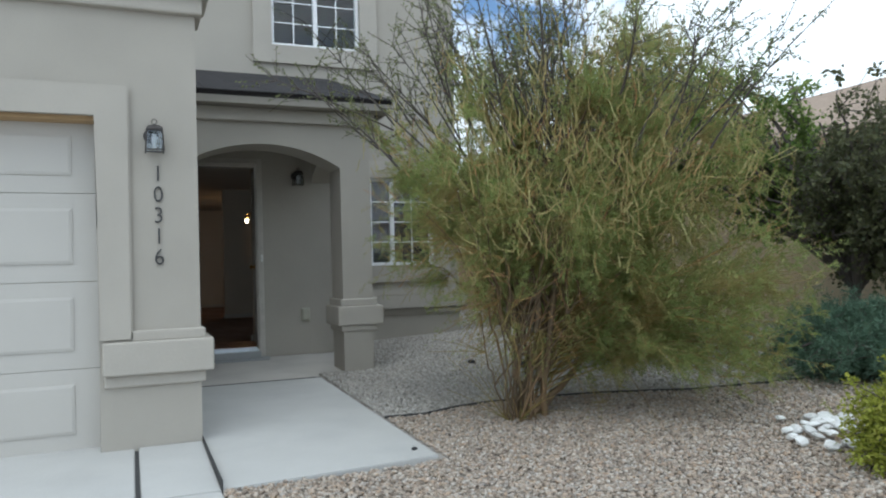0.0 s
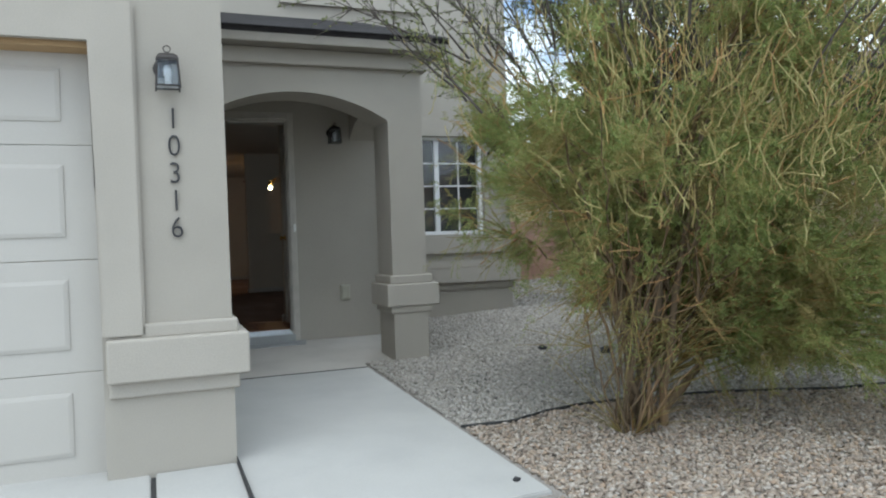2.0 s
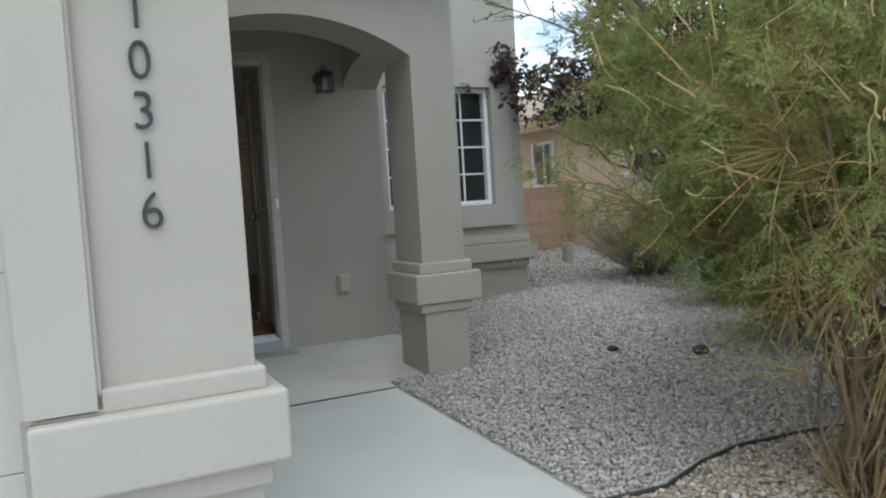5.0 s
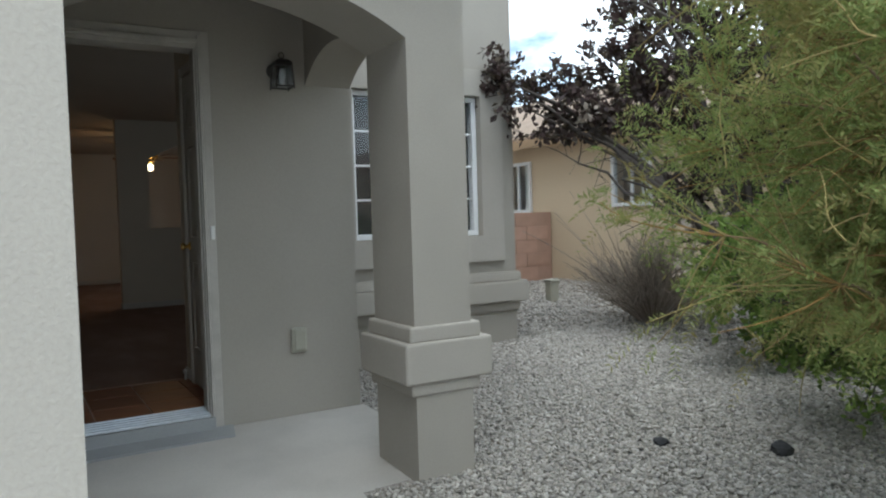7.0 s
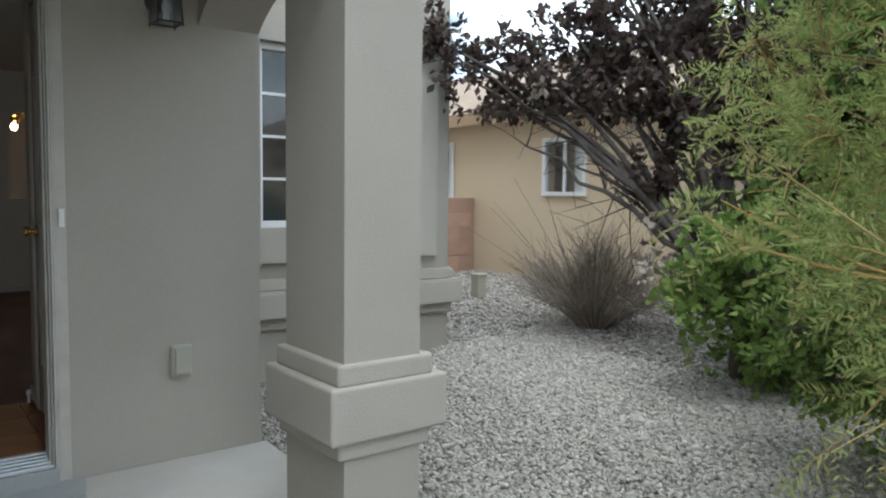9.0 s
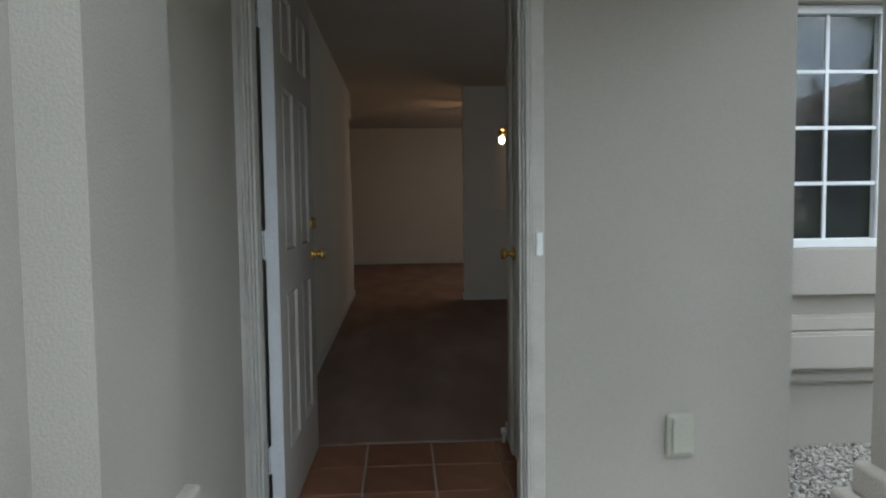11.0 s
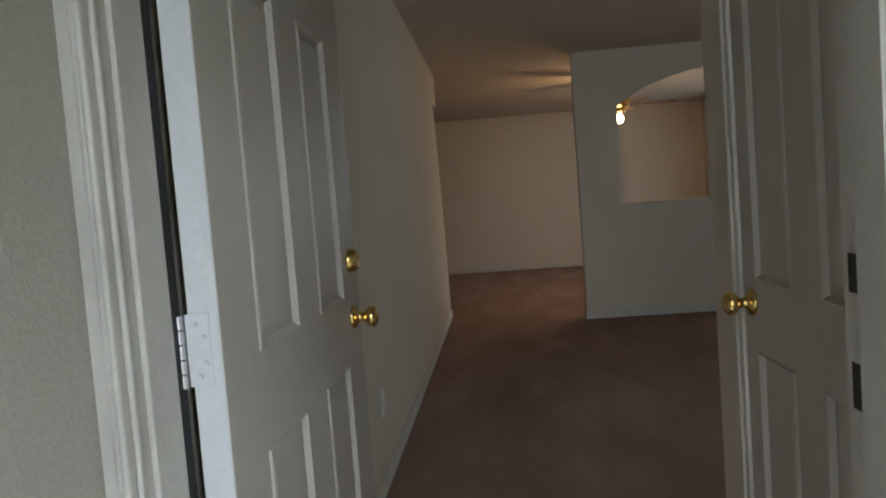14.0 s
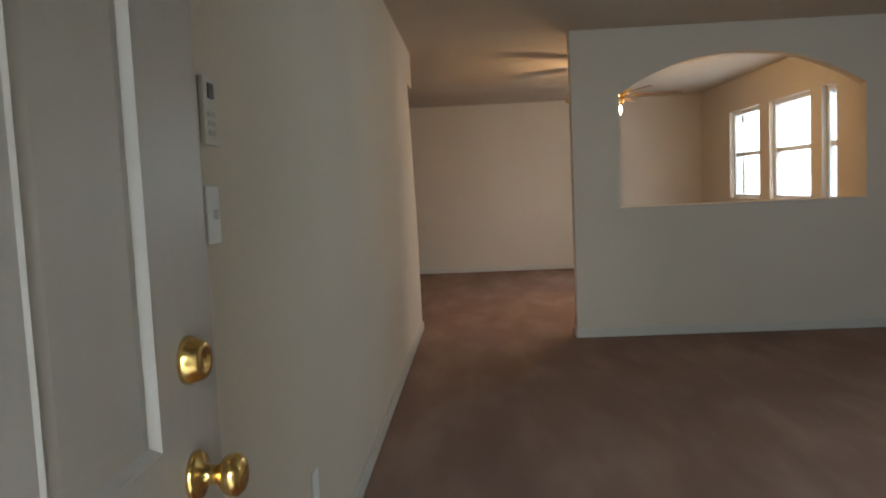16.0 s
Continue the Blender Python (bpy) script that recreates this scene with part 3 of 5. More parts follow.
structure(part("pavement_joint", boxes((-0.409, -0.386, -1.12, -0.003, -0.35, -0.236), (-0.003, 0.003, -1.12, 2.0, -0.35, -0.19), (-0.08, 1.26, 2.0442, 2.0618, -0.3, -0.1652)), JOINT), "dark expansion joints between the slabs", "pavement")
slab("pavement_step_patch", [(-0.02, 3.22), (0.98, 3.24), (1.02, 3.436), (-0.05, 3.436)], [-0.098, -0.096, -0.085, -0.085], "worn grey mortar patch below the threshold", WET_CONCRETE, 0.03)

# ---- windows ----
def grid_window(name, x0, x1, z0, z1, y, label, rows=4):
    """A white vinyl slider with divided lights, seen from outside. y: the outer face of the frame."""
    e = structure(empty(name, (x0 + x1) / 2, y, z0), label, "window")
    inv = e.matrix_world.inverted()

    def put(nm, bm, mat, lab="", parent=None):
        bm.transform(inv)
        return part(nm, bm, mat, parent or e, lab)
    w = 0.044
    put("window_frame", boxes((x0, x1, y, y + 0.08, z0, z0 + w), (x0, x1, y, y + 0.08, z1 - w, z1), (x0, x0 + w, y, y + 0.08, z0 + w, z1 - w),
                              (x1 - w, x1, y, y + 0.08, z0 + w, z1 - w), bevel=0.004), WHITE_VINYL, "white vinyl frame")
    xm = (x0 + x1) / 2
    put("meeting_stile", boxes((xm - 0.03, xm + 0.03, y + 0.01, y + 0.07, z0 + w, z1 - w), bevel=0.004), WHITE_VINYL)
    for a, b in ((x0 + w, xm - 0.03), (xm + 0.03, x1 - w)):
        m = (a + b) / 2
        put("glazing_bar", boxes((m - 0.009, m + 0.009, y + 0.028, y + 0.046, z0 + w, z1 - w), bevel=0.002), WHITE_VINYL)
        hgt = (z1 - z0 - 2 * w) / rows
        for i in range(rows):
            if i:
                put("glazing_bar", boxes((a, b, y + 0.029, y + 0.045, z0 + w + i * hgt - 0.009, z0 + w + i * hgt + 0.009), bevel=0.002), WHITE_VINYL)
            for c, d in ((a, m - 0.009), (m + 0.009, b)):
                p = put("pane", boxes((c, d, y + 0.033, y + 0.039, z0 + w + i * hgt + 0.009 * (i > 0), z0 + w + (i + 1) * hgt - 0.009 * (i < rows - 1))), PANE)
                p.visible_shadow = False
    return e


grid_window("window_1", 2.317, 3.508, 0.902, 2.098, 4.60, "white vinyl slider window with divided lights in the front wall")
grid_window("window_2", 1.312, 2.498, 3.802, 4.998, 4.60, "white vinyl slider window with divided lights on the upper floor")
# opaque dark sheet added behind the lower window's glass to darken its panes
structure(part("window_screen", boxes((2.355, 3.49, 4.685, 4.69, 0.93, 2.07)), DARK_BACKING), "dark grey sheet added behind the front window to darken its panes", "window")


def hung_window(name, y0, y1, z0, z1, x, label):
    e = structure(empty(name, x, (y0 + y1) / 2, z0), label, "window")
    inv = e.matrix_world.inverted()

    def put(nm, bm, mat, lab=""):
        bm.transform(inv)
        return part(nm, bm, mat, e, lab)
    w, zm = 0.045, (z0 + z1) / 2
    put("window_frame", boxes((x, x + 0.09, y0, y0 + w, z0, z1), (x, x + 0.09, y1 - w, y1, z0, z1), (x, x + 0.09, y0 + w, y1 - w, z0, z0 + w),
                              (x, x + 0.09, y0 + w, y1 - w, z1 - w, z1), bevel=0.004), WHITE_VINYL, "white vinyl frame")
    put("meeting_rail", boxes((x + 0.01, x + 0.07, y0 + w, y1 - w, zm - 0.025, zm + 0.025), bevel=0.004), WHITE_VINYL)
    for a, b in ((z0 + w, zm - 0.025), (zm + 0.025, z1 - w)):
        put("pane", boxes((x + 0.04, x + 0.046, y0 + w, y1 - w, a, b)), PANE).visible_shadow = False
    return e


for i, (a, b, c, d) in enumerate(RW):
    hung_window("window_%d" % (3 + i), a + 0.002, b - 0.002, c + 0.002, d - 0.002, EAST - 0.11, "white single-hung window in the family room")


# ---- garage door ----
def garage_door():
    e = tagged(empty("garage_door", -3.05, 0.15, -0.25), "off-white sectional garage door with raised rectangular panels, closed", "garage door")
    inv = e.matrix_world.inverted()
    cuts = [-0.235, 0.285, 0.835, 1.395, 1.86]
    x0, x1 = -5.495, -0.605
    for z0, z1 in zip(cuts, cuts[1:]):
        bm = boxes((x0, x1, 0.155, 0.20, z0 + 0.0012, z1 - 0.0012), bevel=0.003)
        bm.transform(inv)
        sec = part("section", bm, GARAGE_PAINT, e)
        for k in range(7):
            b = -0.75 - k * 0.69
            bm = bmesh.new()
            za, zb = z0 + 0.115, z1 - 0.095
            if zb - za < 0.2:
                zb = za + 0.3
            box(bm, b - 0.56, b, 0.148, 0.1551, za, zb)
            front = [f for f in bm.faces if f.normal.y < -0.5 or f.calc_center_median().y < 0.1485]
            r = bmesh.ops.inset_individual(bm, faces=front, thickness=0.018, depth=-0.006)
            r = bmesh.ops.inset_individual(bm, faces=front, thickness=0.028, depth=0.005)
            bm.transform(inv)
            p = part("raised_panel", bm, GARAGE_PAINT, sec)
    bm = boxes((x0, x1, 0.15, 0.205, -0.245, -0.232), bevel=0.003)
    bm.transform(inv)
    part("bottom_seal", bm, RUBBER, e, "black rubber bottom seal")


garage_door()
structure(part("garage_back", boxes((-6.2, -0.26, 1.2, 1.25, -0.4, 3.0)), WALL_PAINT), "plain wall inside the garage", "wall")


# ---- front door, frame, threshold ----
def panelled_leaf(e, width, height, thick, face_y, us):
    """A six-panel leaf hinged at the origin, lying along +x, its stiles at us; the outer side is y = face_y."""
    vs = [0, 0.24, 0.812, 0.965, 1.56, 1.675, 1.90, height]
    bm = bmesh.new()
    back = face_y + thick if face_y <= 0 else face_y - thick
    g = {(i, j): bm.verts.new((u, face_y, v)) for i, u in enumerate(us) for j, v in enumerate(vs)}
    h = {(i, j): bm.verts.new((u, back, v)) for i, u in enumerate(us) for j, v in enumerate(vs)}
    cells = []
    for q, keepit in ((g, True), (h, True)):
        for i in range(5):
            for j in range(7):
                f = bm.faces.new((q[i, j], q[i + 1, j], q[i + 1, j + 1], q[i, j + 1]))
                if i in (1, 3) and j in (1, 3, 5):
                    cells.append(f)
    for i in range(5):
        bm.faces.new((g[i, 0], h[i, 0], h[i + 1, 0], g[i + 1, 0]))
        bm.faces.new((g[i, 7], g[i + 1, 7], h[i + 1, 7], h[i, 7]))
    for j in range(7):
        bm.faces.new((g[0, j], g[0, j + 1], h[0, j + 1], h[0, j]))
        bm.faces.new((g[5, j], h[5, j], h[5, j + 1], g[5, j + 1]))
    bmesh.ops.recalc_face_normals(bm, faces=bm.faces[:])
    bmesh.ops.inset_individual(bm, faces=cells, thickness=0.006, depth=0.003)
    bmesh.ops.inset_individual(bm, faces=cells, thickness=0.012, depth=-0.011)
    bmesh.ops.inset_individual(bm, faces=cells, thickness=0.03, depth=0.005)
    return part("leaf", bm, DOOR_PAINT, e)


def knob_set(e, x, z, y, out, mat=BRASS):
    """A round knob on a rose: out is +1 or -1 along y."""
    turn = Matrix.Translation((x, y, z)) @ Matrix.Rotation(radians(-90 * out), 4, "X")
    part("knob", lathe(bmesh.new(), [(0.029, 0.0), (0.030, 0.004), (0.026, 0.009), (0.013, 0.012), (0.011, 0.024), (0.014, 0.031), (0.022, 0.037),
                                     (0.0255, 0.045), (0.0245, 0.053), (0.0185, 0.059), (0.008, 0.062)], 28, turn), mat, e, "polished brass door knob", True)


door = tagged(empty("front_door", 0.029, 3.562, 0.018, 88.9), "off-white six-panel front door standing open inwards", "door")
W, T = 0.88, 0.044
panelled_leaf(door, W, 2.02, T, -T, [0, 0.14, 0.355, 0.505, 0.715, W])
part("hinge_edge", boxes((-0.0015, 0.0, -T + 0.001, -0.001, 0.0, 2.02)), DOOR_EDGE, door, "white hinge-side edge of the door")
knob_set(door, W - 0.085, 0.912, -T, -1)
turn = Matrix.Translation((W - 0.085, -T, 1.050)) @ Matrix.Rotation(radians(90), 4, "X")
part("deadbolt", lathe(bmesh.new(), [(0.028, 0.0), (0.029, 0.004), (0.027, 0.008), (0.023, 0.020), (0.020, 0.023), (0.011, 0.023), (0.010, 0.021)], 28, turn), BRASS, door, "polished brass deadbolt cylinder", True)
for hz in (0.25, 1.00, 1.78):
    bm = bmesh.new()
    for k in range(5):
        z = hz - 0.05 + k * 0.02
        lathe(bm, [(0.0062, z + 0.0012), (0.0062, z + 0.0188)], 12, Matrix.Translation((-0.011, 0.009, 0)))
    hinge = part("hinge", bm, STEEL, door, "steel butt hinge with five knuckles")
    part("plate", boxes((-0.0032, -0.0016, -0.030, 0.004, hz - 0.05, hz + 0.05), bevel=0.0005), DOOR_EDGE, hinge, "painted-over hinge plate")
    for sy, sz in ((-0.011, 0.036), (-0.022, 0.018), (-0.022, -0.018), (-0.011, -0.036)):
        part("screw", lathe(bmesh.new(), [(0.0038, 0.0), (0.0028, 0.001)], 10, Matrix.Translation((-0.0034, sy, hz + sz)) @ Matrix.Rotation(radians(-90), 4, "Y")), STEEL, hinge)

frame_ob = structure(empty("door_1", 0.45, 3.44, 0.0), "painted wooden door frame with moulded casing and aluminium threshold", "door frame")
inv = frame_ob.matrix_world.inverted()


def framed(nm, bm, mat, lab=""):
    bm.transform(inv)
    return part(nm, bm, mat, frame_ob, lab)


for x0, x1 in ((-0.004, 0.014), (0.893, 0.915)):
    framed("jamb", boxes((x0, x1, 3.432, 3.585, -0.09, 2.07), bevel=0.003), FRAME_PAINT)
framed("head_jamb", boxes((0.014, 0.893, 3.432, 3.585, 2.044, 2.07), bevel=0.003), FRAME_PAINT)
for x0, x1 in ((0.014, 0.022), (0.885, 0.893)):
    framed("door_stop", boxes((x0, x1, 3.452, 3.53, -0.02, 2.044), bevel=0.002), FRAME_PAINT)
    if x0 < 0.5:
        framed("weatherstrip", boxes((x0 + (0.0005 if x0 < 0.5 else 0.002), x1 - (0.001 if x0 < 0.5 else 0.0005), 3.5305, 3.556, 0.0, 2.04)), RUBBER, "black weatherstrip")
for s, x in ((-1, 0.014), (1, 0.893)):
    for a, b, d in ((0.006, 0.014, 0.014), (0.014, 0.024, 0.030), (0.024, 0.034, 0.024)):
        lo, hi = sorted((x + s * (a - 0.006), x + s * (b - 0.006)))
        framed("casing", boxes((lo, hi, 3.44 - d, 3.441, -0.10, 2.12), bevel=0.004), FRAME_PAINT)
framed("head_casing", boxes((0.0, 0.915, 3.412, 3.441, 2.068, 2.095), bevel=0.006), FRAME_PAINT)
for x0, x1 in ((-0.041, -0.014), (0.922, 0.966)):
    framed("flat_casing", boxes((x0, x1, 3.428, 3.441, -0.10, 2.14), bevel=0.003), FRAME_PAINT)
framed("flat_casing", boxes((-0.006, 0.922, 3.428, 3.441, 2.096, 2.14), bevel=0.003), FRAME_PAINT)
for i in range(5):
    framed("threshold_rib", boxes((0.014, 0.893, 3.415 + i * 0.03, 3.441 + i * 0.03, -0.02 + 0.005 * i, -0.004 + 0.005 * i), bevel=0.003), ALUMINIUM, "ribbed aluminium threshold" if i == 0 else "")
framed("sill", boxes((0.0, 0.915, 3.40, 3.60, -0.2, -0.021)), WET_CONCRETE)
framed("strike_plate", boxes((0.8915, 0.8929, 3.535, 3.566, 0.89, 0.95), bevel=0.0004), BRONZE, "dark strike plate")
framed("strike_plate", boxes((0.8915, 0.8929, 3.535, 3.566, 1.04, 1.09), bevel=0.0004), BRONZE, "dark strike plate")

# closet door in its casing
closet = tagged(empty("closet_door", 1.005, 3.60, 0.012, 90), "off-white six-panel closet door, closed, beside the entry", "door")
panelled_leaf(closet, 0.68, 2.01, 0.035, 0.018, [0, 0.085, 0.275, 0.405, 0.600, 0.68])
knob_set(closet, 0.625, 0.914, 0.018, 1)
cas = structure(empty("door_2", 0.978, 4.0, 0.0), "white moulded casing of the closet door", "door frame")
inv2 = cas.matrix_world.inverted()


def cased(nm, bm, mat):
    bm.transform(inv2)
    return part(nm, bm, mat, cas)


for a, b, d in ((4.284, 4.300, 0.020), (4.300, 4.330, 0.013), (4.330, 4.350, 0.019)):
    cased("casing", boxes((1.0 - d, 1.001, a, b, 0.0, 2.10), bevel=0.004), BASE_PAINT)
cased("door_stop", boxes((1.012, 1.03, 4.281, 4.2845, 0.0, 2.04)), BASE_PAINT)
cased("head_casing", boxes((0.982, 1.001, 3.60, 4.284, 2.035, 2.10), bevel=0.004), BASE_PAINT)


# ---- porch and wall fittings ----
def lantern(name, x, y, z, label):
    """A wall lantern: curved arm, ring, domed top and four glass sides. z: its lowest point."""
    e = tagged(empty(name, x, y, z), label, "wall lamp")
    part("wall_plate", lathe(bmesh.new(), [(0.045, 0), (0.045, 0.008), (0.03, 0.016), (0.012, 0.02)], 20, Matrix.Translation((-0.02, 0, 0.115)) @ Matrix.Rotation(radians(90), 4, "X")), BRONZE, e)
    pts = [(-0.02, -0.012, 0.10), (-0.022, -0.03, 0.135), (-0.02, -0.055, 0.162), (-0.012, -0.075, 0.170), (0, -0.09, 0.164)]
    part("arm", tube(bmesh.new(), pts, [0.006] * 5, 8), BRONZE, e)
    c = -0.09
    bm = bmesh.new()
    n = 16
    ring = [(0.016 * math.cos(2 * math.pi * i / n), c, 0.193 + 0.016 * math.sin(2 * math.pi * i / n)) for i in range(n + 1)]
    tube(bm, ring, [0.0028] * (n + 1), 6)
    part("ring", bm, BRONZE, e)
    bm = bmesh.new()
    prof = [(0.045, 0.138), (0.050, 0.142), (0.044, 0.156), (0.030, 0.167), (0.010, 0.173), (0.006, 0.180)]
    rings = [[bm.verts.new((r * sx, c + r * sy, h)) for sx, sy in ((-1, -1), (0, -1.05), (1, -1), (1.05, 0), (1, 1), (0, 1.05), (-1, 1), (-1.05, 0))] for r, h in prof]
    for a, b in zip(rings, rings[1:]):
        for i in range(8):
            bm.faces.new((a[i], a[(i + 1) % 8], b[(i + 1) % 8], b[i]))
    bm.faces.new(rings[0][::-1])
    bm.faces.new(rings[-1])
    part("cap", bm, BRONZE, e, "domed bronze cap")
    r0, r1 = 0.054, 0.045
    for sx in (-1, 1):
        for sy in (-1, 1):
            part("corner_bar", tube(bmesh.new(), [(sx * r0, c + sy * r0, 0.0), (sx * r1, c + sy * r1, 0.142)], [0.0045, 0.0045], 6), BRONZE, e)
    for zb in (0.012, 0.136):
        r = r0 + (r1 - r0) * zb / 0.142
        bm = boxes((-r, r, c - r - 0.003, c - r + 0.003, zb - 0.004, zb + 0.004), (-r, r, c + r - 0.003, c + r + 0.003, zb - 0.004, zb + 0.004),
                   (-r - 0.003, -r + 0.003, c - r, c + r, zb - 0.004, zb + 0.004), (r - 0.003, r + 0.003, c - r, c + r, zb - 0.004, zb + 0.004))
        part("rail", bm, BRONZE, e)
    for sx, sy in ((0, -1), (1, 0), (0, 1), (-1, 0)):
        bm = bmesh.new()
        q = []
        for zz in (0.014, 0.134):
            r = (r0 + (r1 - r0) * zz / 0.142) - 0.001
            q.append([(sx * r - sy * r * s, c + sy * r + sx * r * s, zz) for s in (-0.95, 0.95)])
        vs = [bm.verts.new(p) for p in (q[0][0], q[0][1], q[1][1], q[1][0])]
        f = bm.faces.new(vs)
        ext = bmesh.ops.extrude_face_region(bm, geom=[f])
        bmesh.ops.translate(bm, vec=(-sx * 0.002, -sy * 0.002, 0), verts=[v for v in ext["geom"] if isinstance(v, bmesh.types.BMVert)])
        part("glass_side", bm, LANTERN_GLASS, e, "frosted glass side").visible_shadow = False
    part("socket", lathe(bmesh.new(), [(0.014, 0.02), (0.014, 0.06), (0.018, 0.065), (0.02, 0.09), (0.012, 0.115)], 14, Matrix.Translation((0, c, 0))), WHITE_PLASTIC, e, "", True)
    return e


lantern("wall_lantern", -0.262, 0.0, 1.635, "dark bronze wall lantern with frosted glass on the garage pillar")
lantern("porch_lantern", 1.36, 3.44, 1.835, "dark bronze wall lantern with frosted glass beside the entry, unlit")

for i, ch in enumerate("10316"):
    cu = bpy.data.curves.new("house_number", "FONT")
    cu.body = ch
    cu.size = 0.148
    cu.extrude = 0.006
    cu.bevel_depth = 0.0008
    cu.offset = -0.0028
    cu.align_x = "CENTER"
    tmp = new("house_number", cu)
    deps = bpy.context.evaluated_depsgraph_get()
    me = bpy.data.meshes.new_from_object(tmp.evaluated_get(deps))
    bpy.data.objects.remove(tmp)
    me.materials.clear()
    me.materials.append(DIGIT)
    ob = new("house_number", me)
    ob.matrix_world = pose(-0.243, -0.0075, 1.463 - i * 0.1335, 90, 0, 0) @ Matrix.Diagonal((0.88, 1, 1, 1))
    tagged(ob, "dark metal house number %s on the stucco pillar" % ch, "number", "house numbers")

bell = tagged(empty("doorbell", 0.946, 3.429, 0.978), "white oblong doorbell button beside the entry door", "doorbell")
part("body", boxes((-0.0115, 0.0115, -0.016, -0.0005, 0, 0.078), bevel=0.004), WHITE_PLASTIC, bell)
part("button", boxes((-0.007, 0.007, -0.0185, -0.016, 0.02, 0.058), bevel=0.001), WHITE_PLASTIC, bell, "white lens of the button")
outlet = tagged(empty("outdoor_outlet", 1.428, 3.44, 0.283), "beige weatherproof outdoor outlet box on the entry wall", "outlet")
part("cover", boxes((-0.05, 0.05, -0.03, -0.0005, 0, 0.152), bevel=0.014), BEIGE_PLASTIC, outlet)
part("lid", boxes((-0.034, 0.034, -0.043, -0.03, 0.018, 0.134), bevel=0.006), BEIGE_PLASTIC, outlet, "raised beige snap lid")
part("lid_hinge", boxes((-0.034, 0.034, -0.044, -0.036, 0.134, 0.142), bevel=0.002), BEIGE_PLASTIC, outlet)
plate = tagged(empty("wall_outlet", -0.0965, 5.70, 0.30), "white duplex outlet plate on the entry wall", "outlet")
part("plate", boxes((0.0, 0.006, -0.036, 0.036, 0, 0.115), bevel=0.002), WHITE_PLASTIC, plate)
for zz in (0.022, 0.068):
    part("socket", boxes((0.006, 0.0085, -0.017, 0.017, zz, zz + 0.027), bevel=0.001), WHITE_PLASTIC, plate)
pad = tagged(empty("alarm_keypad", -0.0965, 4.985, 1.36), "small beige wall keypad with a dark lens", "keypad")
part("body", boxes((0.0, 0.012, -0.035, 0.035, 0, 0.135), bevel=0.003), BASE_PAINT, pad)
part("lens", boxes((0.012, 0.015, -0.016, 0.016, 0.092, 0.122), bevel=0.002), BRONZE, pad, "dark round-cornered lens")
for k in range(3):
    part("key", boxes((0.012, 0.0135, -0.02, 0.02, 0.02 + 0.018 * k, 0.03 + 0.018 * k), bevel=0.0006), FRAME_PAINT, pad)
switch = tagged(empty("light_switch", -0.0965, 4.98, 1.165), "white light switch plate on the entry wall", "light switch")
part("plate", boxes((0.0, 0.006, -0.036, 0.036, 0, 0.115), bevel=0.002), WHITE_PLASTIC, switch)
part("toggle", boxes((0.006, 0.016, -0.005, 0.005, 0.048, 0.067), bevel=0.002), WHITE_PLASTIC, switch)
plug = tagged(empty("door_stop_post", 0.968, 4.47, 0.0), "white baseboard door stop near the closet", "door stop")
part("post", lathe(bmesh.new(), [(0.009, 0.0), (0.008, 0.04), (0.014, 0.045), (0.013, 0.07)], 14), WHITE_PLASTIC, plug, "", True)


# ---- ceiling fan ----
fan = tagged(empty("ceiling_fan", 1.88, 11.05, TOP), "brass ceiling fan with wooden blades and a lit lamp kit", "ceiling fan")
part("canopy", lathe(bmesh.new(), [(0.07, -0.002), (0.072, -0.02), (0.05, -0.05), (0.02, -0.06)], 24), BRASS, fan, "", True)
part("rod", lathe(bmesh.new(), [(0.012, -0.055), (0.012, -0.22)], 12), BRASS, fan)
part("motor", lathe(bmesh.new(), [(0.03, -0.215), (0.09, -0.235), (0.11, -0.27), (0.11, -0.33), (0.085, -0.36), (0.05, -0.375)], 28), BRASS, fan, "polished brass motor housing", True)
for k in range(5):
    a = math.radians(72 * k - 4)
    bm = bmesh.new()
    prism(bm, [(0.16, -0.045), (0.30, -0.062), (0.56, -0.066), (0.60, -0.05), (0.615, 0.0), (0.60, 0.05), (0.56, 0.066), (0.30, 0.062), (0.16, 0.045)], "z", -0.004, 0.004)
    bm.transform(Matrix.Translation((0, 0, -0.345)) @ Matrix.Rotation(a, 4, "Z") @ Matrix.Rotation(radians(12), 4, "X"))
    bl = part("blade", bm, BLADE_WOOD, fan, "dark wooden fan blade")
    bm = boxes((0.09, 0.2, -0.014, 0.014, -0.003, 0.003), bevel=0.001)
    bm.transform(Matrix.Translation((0, 0, -0.353)) @ Matrix.Rotation(a, 4, "Z"))
    part("blade_iron", bm, BRASS, bl)
part("lamp_fitter", lathe(bmesh.new(), [(0.05, -0.37), (0.06, -0.385), (0.055, -0.42), (0.03, -0.44)], 24), BRASS, fan, "", True)
part("globe", lathe(bmesh.new(), [(0.024, -0.45), (0.036, -0.462), (0.042, -0.485), (0.040, -0.51), (0.029, -0.532), (0.011, -0.542)], 24, Matrix.Translation((-0.02, -0.05, 0))), GLOBE, fan, "glowing white glass shade", True)

# ---- neighbour's house and yard wall ----
nb = tagged(empty("neighbour_house", 7.1, 3.0, 0.0), "tan stucco single-storey house with a tan tile roof", "house")
inv3 = nb.matrix_world.inverted()


def nbr(nm, bm, mat, lab="", parent=None):
    bm.transform(inv3)
    return part(nm, bm, mat, parent or nb, lab)


